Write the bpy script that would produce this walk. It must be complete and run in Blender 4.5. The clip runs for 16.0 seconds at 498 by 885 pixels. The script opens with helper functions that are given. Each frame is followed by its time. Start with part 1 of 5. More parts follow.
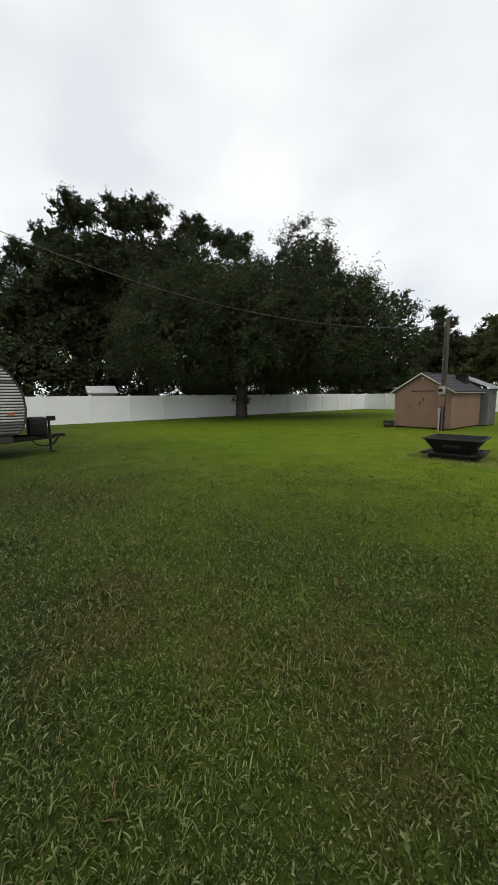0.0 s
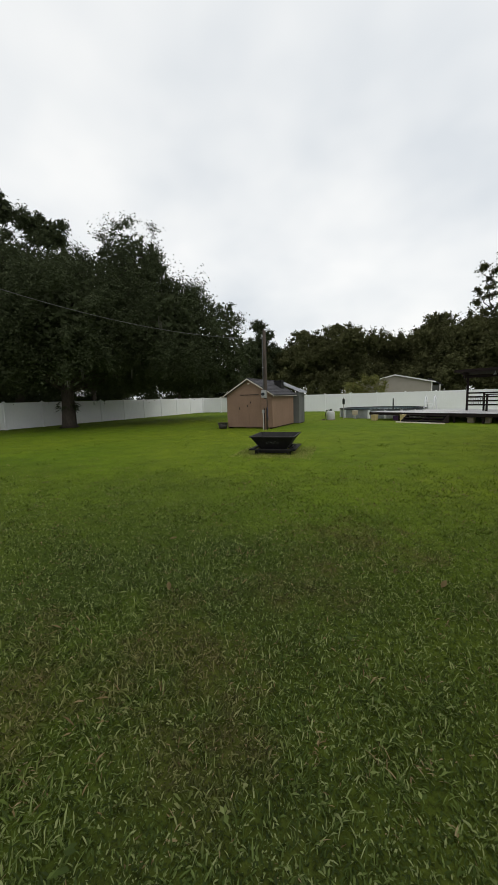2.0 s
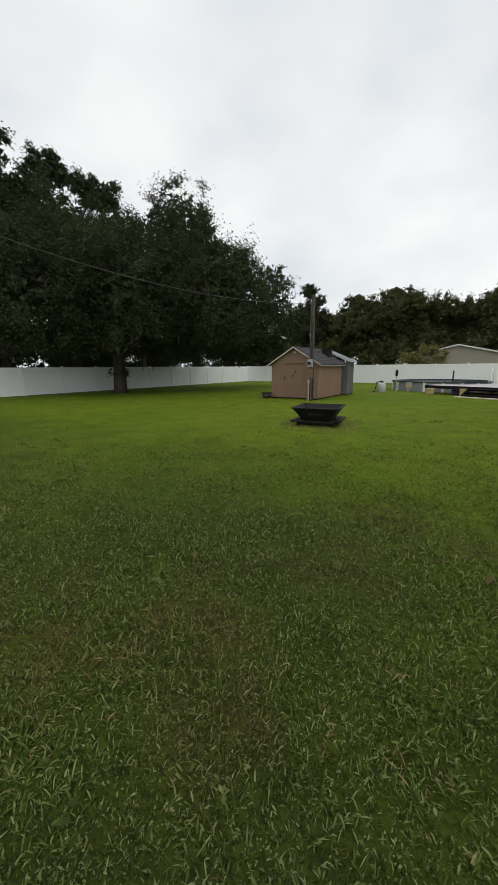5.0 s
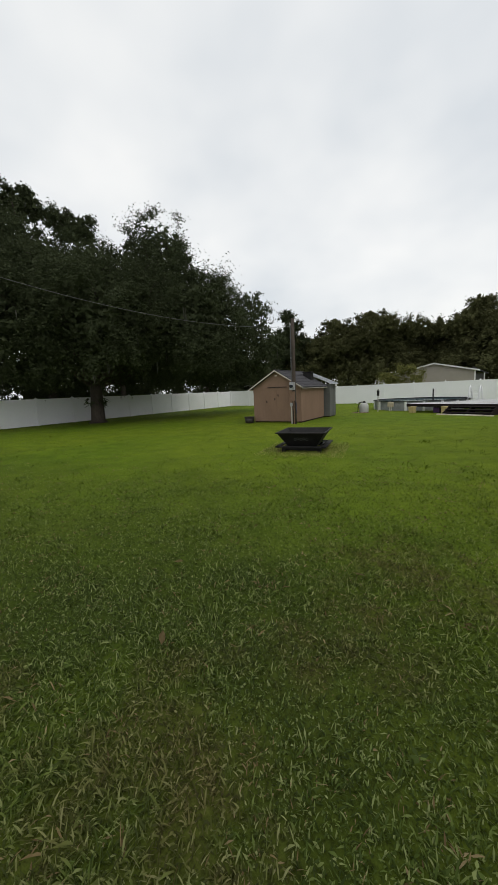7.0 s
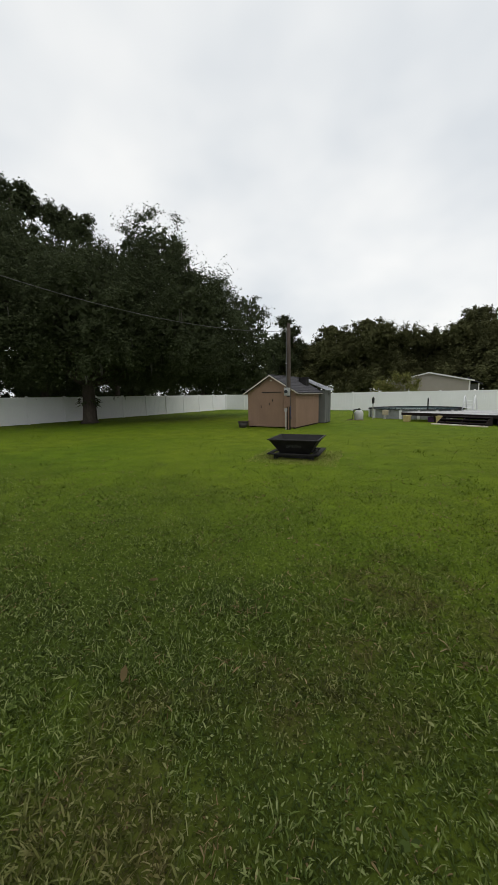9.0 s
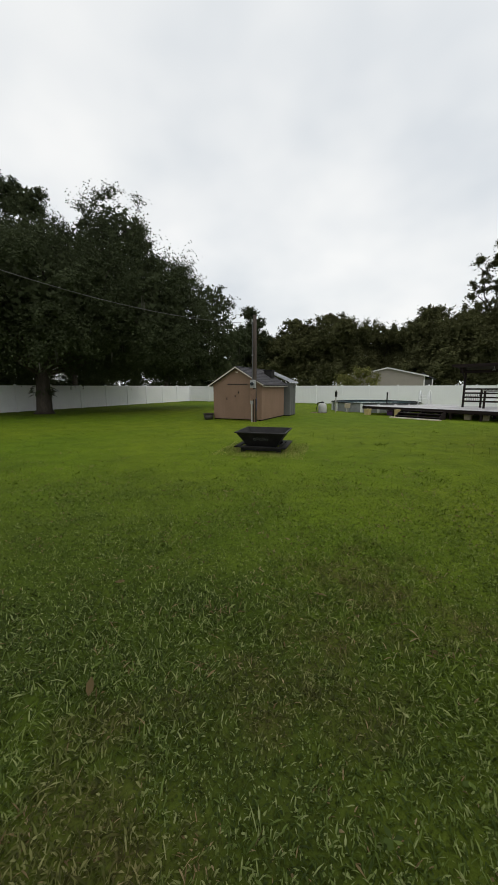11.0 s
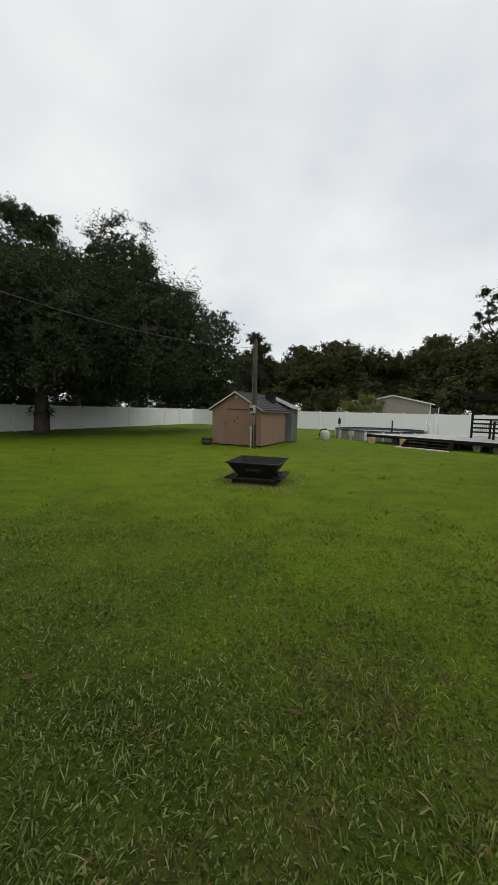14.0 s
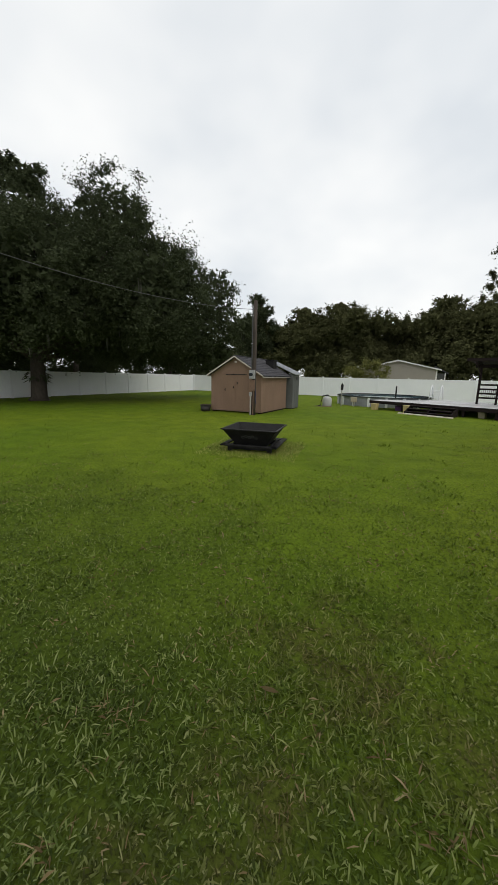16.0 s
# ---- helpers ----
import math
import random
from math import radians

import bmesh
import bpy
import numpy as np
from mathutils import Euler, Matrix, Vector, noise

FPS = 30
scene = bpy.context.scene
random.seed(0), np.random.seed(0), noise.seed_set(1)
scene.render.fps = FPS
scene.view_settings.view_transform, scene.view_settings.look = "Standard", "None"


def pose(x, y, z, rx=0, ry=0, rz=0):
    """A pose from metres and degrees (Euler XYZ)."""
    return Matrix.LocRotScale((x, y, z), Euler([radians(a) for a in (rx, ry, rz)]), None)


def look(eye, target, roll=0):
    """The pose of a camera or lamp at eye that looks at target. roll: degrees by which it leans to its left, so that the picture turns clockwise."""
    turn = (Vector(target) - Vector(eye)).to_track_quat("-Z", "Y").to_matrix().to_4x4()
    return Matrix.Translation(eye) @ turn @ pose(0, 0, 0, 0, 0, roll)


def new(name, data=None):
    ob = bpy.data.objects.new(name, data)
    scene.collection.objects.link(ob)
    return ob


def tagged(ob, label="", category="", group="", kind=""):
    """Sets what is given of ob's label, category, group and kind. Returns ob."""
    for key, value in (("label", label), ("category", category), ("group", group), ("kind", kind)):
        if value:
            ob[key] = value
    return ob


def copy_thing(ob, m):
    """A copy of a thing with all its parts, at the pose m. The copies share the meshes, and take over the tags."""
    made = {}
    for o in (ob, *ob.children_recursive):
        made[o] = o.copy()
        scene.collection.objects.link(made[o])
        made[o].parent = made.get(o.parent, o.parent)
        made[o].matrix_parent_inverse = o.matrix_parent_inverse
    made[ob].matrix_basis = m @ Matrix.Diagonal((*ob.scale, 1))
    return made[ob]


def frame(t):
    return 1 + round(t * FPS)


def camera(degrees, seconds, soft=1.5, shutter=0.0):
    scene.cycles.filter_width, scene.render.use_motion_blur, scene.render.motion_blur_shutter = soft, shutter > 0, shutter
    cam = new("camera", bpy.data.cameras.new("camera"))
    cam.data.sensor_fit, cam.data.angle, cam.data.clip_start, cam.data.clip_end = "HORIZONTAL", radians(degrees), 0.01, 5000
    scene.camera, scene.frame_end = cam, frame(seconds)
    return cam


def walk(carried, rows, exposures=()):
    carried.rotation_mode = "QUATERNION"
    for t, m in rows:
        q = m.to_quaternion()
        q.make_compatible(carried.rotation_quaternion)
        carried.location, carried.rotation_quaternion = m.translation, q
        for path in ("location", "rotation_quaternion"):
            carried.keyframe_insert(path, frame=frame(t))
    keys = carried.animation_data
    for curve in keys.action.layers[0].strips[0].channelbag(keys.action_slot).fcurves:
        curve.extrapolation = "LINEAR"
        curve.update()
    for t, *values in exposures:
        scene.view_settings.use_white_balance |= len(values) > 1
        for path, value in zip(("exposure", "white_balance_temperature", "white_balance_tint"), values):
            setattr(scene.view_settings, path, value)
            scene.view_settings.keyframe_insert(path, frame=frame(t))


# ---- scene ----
cam = camera(72.0, 16.0)
PATH = [
    (0, (7.764, -16.051, 1.568), (6.189, -14.848, 1.303), -0.7),
    (0.5, (7.825, -16.02, 1.579), (6.461, -14.58, 1.323), -1.0),
    (1, (7.851, -15.996, 1.571), (6.709, -14.377, 1.302), -1.2),
    (1.5, (7.882, -15.972, 1.572), (6.885, -14.257, 1.321), -1.3),
    (2, (7.896, -15.939, 1.559), (7.005, -14.167, 1.303), -1.7),
    (2.5, (7.927, -15.923, 1.569), (7.18, -14.087, 1.297), -1.8),
    (3, (7.948, -15.883, 1.55), (7.355, -13.995, 1.259), -1.3),
    (3.5, (7.969, -15.843, 1.543), (7.488, -13.928, 1.223), -0.7),
    (4, (7.999, -15.792, 1.548), (7.536, -13.864, 1.282), 1.2),
    (4.5, (8.01, -15.784, 1.571), (7.281, -13.954, 1.222), 2.5),
    (5, (7.919, -15.754, 1.553), (6.816, -14.14, 1.128), -0.6),
    (7.5, (7.598, -15.14, 1.568), (6.57, -13.448, 1.29), -2.8),
    (8, (7.568, -15.071, 1.598), (6.521, -13.397, 1.279), -1.4),
    (8.5, (7.596, -15.024, 1.589), (6.515, -13.371, 1.28), -1.2),
    (9, (7.6, -15.009, 1.583), (6.586, -13.307, 1.313), -1.0),
    (9.5, (7.601, -14.984, 1.567), (6.729, -13.204, 1.298), -0.2),
    (12, (7.447, -14.941, 1.607), (6.621, -13.15, 1.276), -0.1),
    (12.5, (7.501, -14.782, 1.6), (6.573, -13.035, 1.306), -0.3),
    (13, (7.558, -14.632, 1.631), (6.536, -12.951, 1.273), 1.8),
    (13.5, (7.555, -14.447, 1.616), (6.694, -12.667, 1.313), 2.7),
    (14, (7.493, -14.261, 1.673), (6.631, -12.467, 1.488), 1.3),
    (14.5, (7.491, -14.137, 1.65), (6.58, -12.389, 1.312), 3.3),
    (15, (7.542, -14.065, 1.631), (6.44, -12.446, 1.226), 4.6),
    (15.5, (7.536, -14.033, 1.641), (6.501, -12.365, 1.26), -0.0),
    (16, (7.537, -13.998, 1.636), (6.674, -12.233, 1.26), 1.2),
]
walk(cam, [(t, look(eye, target, roll)) for t, eye, target, roll in PATH],
     exposures=[(0, 0.06), (1.5, 0.0), (2.5, -0.08), (3.5, -0.16), (4.0, -0.16), (4.6, -0.08), (5.2, -0.04), (8.0, -0.10), (9.0, -0.07), (12.5, -0.08), (14.0, -0.14), (15.0, -0.02), (16, 0.0)])

# ---------------- sky, sun, exposure ----------------
scene.view_settings.exposure = 0.0
world = bpy.data.worlds.new("overcast")
scene.world = world
world.use_nodes = True
wn = world.node_tree.nodes
sky = wn.new("ShaderNodeTexSky")
sky.sky_type, sky.sun_disc = "NISHITA", False
sky.sun_elevation, sky.sun_rotation = radians(56.5), radians(111)
sky.air_density, sky.dust_density = 1.0, 4.0
wn["Background"].inputs["Strength"].default_value = 0.06
world.node_tree.links.new(sky.outputs[0], wn["Background"].inputs["Color"])
sun = new("sun", bpy.data.lights.new("sun", "SUN"))
sun.data.energy, sun.data.angle, sun.data.color = 1.4, radians(40), (1.0, 0.97, 0.92)
sun.matrix_world = look((32, -12.5, 52), (0, 0, 0))


# ---------------- materials ----------------
def nodes_of(name):
    m = bpy.data.materials.new(name)
    m.use_nodes = True
    return m, m.node_tree.nodes, m.node_tree.links, m.node_tree.nodes["Principled BSDF"]


def ramp_of(n, stops):
    r = n.new("ShaderNodeValToRGB")
    e = r.color_ramp.elements
    e[0].position, e[0].color = stops[0][0], (*stops[0][1], 1)
    e[1].position, e[1].color = stops[-1][0], (*stops[-1][1], 1)
    for p, c in stops[1:-1]:
        x = e.new(p)
        x.color = (*c, 1)
    return r


def noise_of(n, l, coord, scale, detail=4.0, rough=0.6):
    t = n.new("ShaderNodeTexNoise")
    t.inputs["Scale"].default_value = scale
    t.inputs["Detail"].default_value = detail
    t.inputs["Roughness"].default_value = rough
    l.new(coord, t.inputs["Vector"])
    return t


def mixed(n, l, fac, a, b, blend="MIX"):
    x = n.new("ShaderNodeMix")
    x.data_type, x.blend_type = "RGBA", blend
    for sock, v in ((x.inputs[0], fac), (x.inputs[6], a), (x.inputs[7], b)):
        if isinstance(v, (int, float)):
            sock.default_value = v
        elif isinstance(v, tuple):
            sock.default_value = (*v, 1)
        else:
            l.new(v, sock)
    return x.outputs[2]


def surface(name, col, rough=0.7, metal=0.0, spread=0.25, big=1.2, fine=30.0, bump=0.15, stain=None, stain_at=0.62, stretch=(1, 1, 1), rnd=0.0):
    """A worn surface: colour varied by a broad and a fine noise, stains of a colour of their own, fine relief."""
    m, n, l, p = nodes_of(name)
    tc = n.new("ShaderNodeTexCoord")
    mp = n.new("ShaderNodeMapping")
    mp.inputs["Scale"].default_value = stretch
    l.new(tc.outputs["Object"], mp.inputs["Vector"])
    a = noise_of(n, l, mp.outputs[0], big)
    b = noise_of(n, l, mp.outputs[0], fine, 6.0, 0.65)
    lo = tuple(c * (1 - spread) for c in col)
    hi = tuple(min(1, c * (1 + spread)) for c in col)
    ra = ramp_of(n, [(0.3, lo), (0.7, hi)])
    l.new(a.outputs[0], ra.inputs[0])
    rb = ramp_of(n, [(0.3, (0.72,) * 3), (0.7, (1.25,) * 3)])
    l.new(b.outputs[0], rb.inputs[0])
    c = mixed(n, l, min(1.0, spread * 2), ra.outputs[0], rb.outputs[0], "MULTIPLY")
    if stain:
        s1 = noise_of(n, l, mp.outputs[0], big * 2.3, 7.0, 0.7)
        rs = ramp_of(n, [(stain_at, (0, 0, 0)), (stain_at + 0.14, (0.8, 0.8, 0.8))])
        l.new(s1.outputs[0], rs.inputs[0])
        c = mixed(n, l, rs.outputs[0], c, stain)
    if rnd:
        oi = n.new("ShaderNodeObjectInfo")
        rr = ramp_of(n, [(0.0, (1 - rnd,) * 3), (1.0, (1 + rnd,) * 3)])
        l.new(oi.outputs["Random"], rr.inputs[0])
        c = mixed(n, l, 1.0, c, rr.outputs[0], "MULTIPLY")
    l.new(c, p.inputs["Base Color"])
    p.inputs["Roughness"].default_value = rough
    p.inputs["Metallic"].default_value = metal
    p.inputs["Specular IOR Level"].default_value = 0.25
    if bump:
        bm_ = n.new("ShaderNodeBump")
        bm_.inputs["Strength"].default_value = bump
        bm_.inputs["Distance"].default_value = 0.01
        l.new(b.outputs[0], bm_.inputs["Height"])
        l.new(bm_.outputs[0], p.inputs["Normal"])
    return m


def leafy(name, stops, trans=0.35, rough=0.6, patch=0.5, patch_col=None, patch_at=0.55, spec=0.08):
    """Leaves or blades: each takes its own tint; broad patches of another colour by a noise of the place."""
    m, n, l, p = nodes_of(name)
    g = n.new("ShaderNodeNewGeometry")
    r = ramp_of(n, stops)
    l.new(g.outputs["Random Per Island"], r.inputs[0])
    c = r.outputs[0]
    if patch_col:
        tc = n.new("ShaderNodeTexCoord")
        nz = noise_of(n, l, tc.outputs["Object"], patch, 5.0, 0.6)
        rp = ramp_of(n, [(patch_at, (0, 0, 0)), (patch_at + 0.16, (0.75, 0.75, 0.75))])
        l.new(nz.outputs[0], rp.inputs[0])
        c = mixed(n, l, rp.outputs[0], c, patch_col)
    l.new(c, p.inputs["Base Color"])
    p.inputs["Roughness"].default_value = rough
    p.inputs["Specular IOR Level"].default_value = spec
    t = n.new("ShaderNodeBsdfTranslucent")
    l.new(c, t.inputs["Color"])
    mx = n.new("ShaderNodeMixShader")
    mx.inputs[0].default_value = trans
    l.new(p.outputs[0], mx.inputs[1])
    l.new(t.outputs[0], mx.inputs[2])
    l.new(mx.outputs[0], n["Material Output"].inputs["Surface"])
    return m


def cloud_material():
    """Thin bright cloud: light from within, and partly clear."""
    m, n, l, p = nodes_of("cloud")
    n.remove(p)
    tc = n.new("ShaderNodeTexCoord")
    mp = n.new("ShaderNodeMapping")
    mp.inputs["Scale"].default_value = (0.0024, 0.0024, 0.0045)
    l.new(tc.outputs["Object"], mp.inputs["Vector"])
    a = noise_of(n, l, mp.outputs[0], 1.0, 3.0, 0.45)
    r = ramp_of(n, [(0.30, (0.66, 0.69, 0.71)), (0.5, (0.77, 0.785, 0.785)), (0.70, (0.87, 0.87, 0.85))])
    l.new(a.outputs[0], r.inputs[0])
    e = n.new("ShaderNodeEmission")
    e.inputs["Strength"].default_value = 1.6
    l.new(r.outputs[0], e.inputs["Color"])
    t = n.new("ShaderNodeBsdfTransparent")
    mx = n.new("ShaderNodeMixShader")
    mx.inputs[0].default_value = 0.68
    l.new(t.outputs[0], mx.inputs[1])
    l.new(e.outputs[0], mx.inputs[2])
    l.new(mx.outputs[0], n["Material Output"].inputs["Surface"])
    return m


WORN_SPOTS = ((7.3, -12.2, 0.7), (7.1, -13.3, 0.5), (6.6, -14.3, 0.6), (5.3, -15.3, 0.8), (7.0, -14.8, 0.45), (6.0, -14.9, 0.5), (7.9, -12.4, 0.4), (8.9, -12.9, 0.5))


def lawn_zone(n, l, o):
    """The lawn's colour, cool green by the house side and yellow-green beyond, and its thin brown spots."""
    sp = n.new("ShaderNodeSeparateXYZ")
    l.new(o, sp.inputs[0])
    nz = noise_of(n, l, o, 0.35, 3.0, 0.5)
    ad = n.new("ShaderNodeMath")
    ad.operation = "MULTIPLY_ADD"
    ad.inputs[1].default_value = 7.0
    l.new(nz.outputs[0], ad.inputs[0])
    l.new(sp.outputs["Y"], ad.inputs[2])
    # the cool zone is coloured darker, standing in for shade between blades
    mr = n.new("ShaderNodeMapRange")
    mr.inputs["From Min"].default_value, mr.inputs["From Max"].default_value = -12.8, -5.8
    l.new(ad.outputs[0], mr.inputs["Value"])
    worn = None
    for x, y, r in WORN_SPOTS:
        dist = n.new("ShaderNodeVectorMath")
        dist.operation = "DISTANCE"
        dist.inputs[1].default_value = (x, y, 0)
        l.new(o, dist.inputs[0])
        near = n.new("ShaderNodeMapRange")
        near.inputs["From Min"].default_value, near.inputs["From Max"].default_value = r * 1.5, 0.0
        l.new(dist.outputs["Value"], near.inputs["Value"])
        if worn is None:
            worn = near.outputs[0]
        else:
            top = n.new("ShaderNodeMath")
            top.operation = "MAXIMUM"
            l.new(worn, top.inputs[0])
            l.new(near.outputs[0], top.inputs[1])
            worn = top.outputs[0]
    br = noise_of(n, l, o, 2.6, 5.0, 0.7)
    ad = n.new("ShaderNodeMath")
    ad.operation = "MULTIPLY_ADD"
    ad.inputs[1].default_value = 0.34
    l.new(worn, ad.inputs[0])
    l.new(br.outputs[0], ad.inputs[2])
    rp = ramp_of(n, [(0.62, (0, 0, 0)), (0.86, (0.6, 0.6, 0.6))])
    l.new(ad.outputs[0], rp.inputs[0])
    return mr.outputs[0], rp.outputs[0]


def lawn_material():
    m, n, l, p = nodes_of("lawn")
    tc = n.new("ShaderNodeTexCoord")
    o = tc.outputs["Object"]
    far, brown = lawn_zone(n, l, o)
    b = noise_of(n, l, o, 1.5, 6.0, 0.65)
    c = noise_of(n, l, o, 26.0, 6.0, 0.75)
    # cool ground colour darkened, with the shade under dense blades put into it
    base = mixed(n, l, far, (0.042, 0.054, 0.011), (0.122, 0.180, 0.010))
    rb = ramp_of(n, [(0.32, (0.72, 0.76, 0.7)), (0.62, (1.15, 1.12, 1.1))])
    l.new(b.outputs[0], rb.inputs[0])
    col = mixed(n, l, 1.0, base, rb.outputs[0], "MULTIPLY")
    wide = noise_of(n, l, o, 0.13, 3.0, 0.5)
    rw = ramp_of(n, [(0.35, (0.82, 0.90, 0.8)), (0.65, (1.18, 1.08, 1.1))])
    l.new(wide.outputs[0], rw.inputs[0])
    col = mixed(n, l, 1.0, col, rw.outputs[0], "MULTIPLY")
    hf = n.new("ShaderNodeMath")
    hf.operation = "MULTIPLY"
    hf.inputs[1].default_value = 0.55
    l.new(brown, hf.inputs[0])
    col = mixed(n, l, hf.outputs[0], col, (0.100, 0.082, 0.028))
    # fine dark specks painted in as the shaded gaps between blades
    rc = ramp_of(n, [(0.36, (0.30, 0.30, 0.28)), (0.50, (1.0, 1.0, 1.0)), (0.68, (1.3, 1.3, 1.3))])
    l.new(c.outputs[0], rc.inputs[0])
    col = mixed(n, l, 0.85, col, rc.outputs[0], "MULTIPLY")
    l.new(col, p.inputs["Base Color"])
    p.inputs["Roughness"].default_value = 0.9
    p.inputs["Specular IOR Level"].default_value = 0.1
    bp = n.new("ShaderNodeBump")
    bp.inputs["Strength"].default_value = 0.7
    bp.inputs["Distance"].default_value = 0.04
    l.new(c.outputs[0], bp.inputs["Height"])
    l.new(bp.outputs[0], p.inputs["Normal"])
    return m


def blade_material():
    """Grass blades: each its own tint, darker and cooler by the house side, drier in the thin spots."""
    m, n, l, p = nodes_of("grass_blade")
    o = n.new("ShaderNodeTexCoord").outputs["Object"]
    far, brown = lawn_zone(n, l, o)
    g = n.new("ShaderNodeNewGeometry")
    # cool tints begin near black: gap shade put into the blade colour
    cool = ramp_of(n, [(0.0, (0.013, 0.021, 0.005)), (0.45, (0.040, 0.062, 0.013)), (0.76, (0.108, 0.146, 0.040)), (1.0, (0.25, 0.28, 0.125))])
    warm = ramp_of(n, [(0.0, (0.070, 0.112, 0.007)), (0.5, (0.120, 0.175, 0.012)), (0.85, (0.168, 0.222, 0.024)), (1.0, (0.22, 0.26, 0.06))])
    dead = ramp_of(n, [(0.0, (0.050, 0.034, 0.014)), (0.6, (0.120, 0.082, 0.034)), (1.0, (0.20, 0.15, 0.07))])
    for r in (cool, warm, dead):
        l.new(g.outputs["Random Per Island"], r.inputs[0])
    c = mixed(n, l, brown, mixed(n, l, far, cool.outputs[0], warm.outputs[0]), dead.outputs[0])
    l.new(c, p.inputs["Base Color"])
    p.inputs["Roughness"].default_value = 0.6
    p.inputs["Specular IOR Level"].default_value = 0.16
    t = n.new("ShaderNodeBsdfTranslucent")
    l.new(c, t.inputs["Color"])
    mx = n.new("ShaderNodeMixShader")
    mx.inputs[0].default_value = 0.18
    l.new(p.outputs[0], mx.inputs[1])
    l.new(t.outputs[0], mx.inputs[2])
    l.new(mx.outputs[0], n["Material Output"].inputs["Surface"])
    return m


def glass_material(name, col=(0.02, 0.025, 0.03)):
    m, n, l, p = nodes_of(name)
    p.inputs["Base Color"].default_value = (*col, 1)
    p.inputs["Roughness"].default_value = 0.06
    p.inputs["IOR"].default_value = 1.3
    return m




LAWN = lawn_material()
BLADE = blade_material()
STRAW = leafy("dry_blade", [(0.0, (0.10, 0.07, 0.03)), (0.6, (0.20, 0.15, 0.07)), (1.0, (0.30, 0.24, 0.13))], 0.15)
FRINGE = leafy("pale_fringe_blade", [(0.0, (0.18, 0.22, 0.04)), (0.6, (0.32, 0.34, 0.09)), (1.0, (0.46, 0.43, 0.17))], 0.25)
OAK_LEAF = leafy("oak_leaf", [(0.0, (0.048, 0.060, 0.028)), (0.6, (0.060, 0.074, 0.036)), (1.0, (0.072, 0.086, 0.043))], 0.25, 0.8)
WOOD_LEAF = leafy("wood_leaf", [(0.0, (0.080, 0.086, 0.036)), (0.6, (0.098, 0.102, 0.044)), (1.0, (0.116, 0.118, 0.054))], 0.25, 0.85, spec=0.03)
BUSH_LEAF = leafy("bush_leaf", [(0.0, (0.13, 0.14, 0.04)), (0.6, (0.20, 0.205, 0.06)), (1.0, (0.27, 0.26, 0.09))], 0.3)
MOSS = leafy("hanging_moss", [(0.0, (0.06, 0.065, 0.05)), (1.0, (0.14, 0.14, 0.11))], 0.2, 0.9)
BARK = surface("bark", (0.055, 0.045, 0.036), 0.95, 0, 0.4, 2.0, 16, 0.9, (0.09, 0.09, 0.075), 0.6, (1, 1, 0.25))
VINYL = surface("white_vinyl", (0.86, 0.865, 0.88), 0.45, 0, 0.03, 0.6, 8, 0.03, (0.62, 0.63, 0.60), 0.7)
SHED_WALL = surface("tan_painted_board", (0.245, 0.158, 0.112), 0.8, 0, 0.10, 1.5, 26, 0.12, (0.19, 0.118, 0.088), 0.62, (1, 1, 0.4))
SHED_DOOR = surface("tan_painted_door", (0.235, 0.150, 0.105), 0.8, 0, 0.10, 1.7, 26, 0.12, (0.185, 0.113, 0.085), 0.62, (1, 1, 0.4))
RAKE = surface("pale_trim", (0.58, 0.53, 0.47), 0.7, 0, 0.12, 3, 30, 0.1, (0.3, 0.25, 0.2), 0.66)
SHINGLE = surface("grey_shingle", (0.068, 0.066, 0.072), 0.9, 0, 0.25, 3, 60, 0.5, (0.11, 0.108, 0.11), 0.6, rnd=0.15)
GREYWALL = surface("grey_siding", (0.135, 0.138, 0.132), 0.75, 0, 0.12, 1.3, 24, 0.1, (0.095, 0.095, 0.09), 0.66)
SHEETROOF = surface("galvanised_roof", (0.50, 0.51, 0.53), 0.45, 0.6, 0.12, 2, 20, 0.08, (0.36, 0.35, 0.33), 0.66)
BLACKMETAL = surface("black_metal", (0.014, 0.013, 0.013), 0.6, 0.0, 0.4, 5, 50, 0.25, (0.055, 0.042, 0.034), 0.62)
SOOT = surface("soot_grey", (0.13, 0.13, 0.125), 0.9, 0, 0.4, 8, 60, 0.3)
POLEWOOD = surface("weathered_pole", (0.075, 0.060, 0.050), 0.9, 0, 0.35, 3, 40, 0.5, (0.04, 0.033, 0.028), 0.56, (3, 3, 0.3))
BOXGREY = surface("grey_painted_steel", (0.36, 0.36, 0.36), 0.5, 0.2, 0.12, 5, 40, 0.06, (0.22, 0.19, 0.16), 0.68)
RUSTBOX = surface("brown_steel_box", (0.20, 0.125, 0.09), 0.7, 0.1, 0.2, 5, 40, 0.1)
CONDUIT = surface("pale_conduit", (0.40, 0.38, 0.35), 0.6, 0, 0.15, 5, 30, 0.05)
CABLE = surface("black_cable", (0.055, 0.055, 0.10), 0.45, 0, 0.2, 20, 90, 0.1)
WIRE = surface("grey_wire", (0.11, 0.11, 0.11), 0.6, 0.2, 0.2, 8, 40, 0.1)
POT = surface("dark_plastic_pot", (0.045, 0.040, 0.036), 0.6, 0, 0.3, 6, 40, 0.1)
SOIL = surface("soil", (0.06, 0.045, 0.032), 1, 0, 0.4, 8, 60, 0.8)
HOUSE_WALL = surface("cream_painted_block", (0.43, 0.355, 0.265), 0.85, 0, 0.09, 1.2, 30, 0.2, (0.27, 0.215, 0.165), 0.68)
HOUSE_TRIM = surface("aged_cream_trim", (0.38, 0.315, 0.24), 0.75, 0, 0.15, 3, 30, 0.15, (0.19, 0.15, 0.11), 0.56)
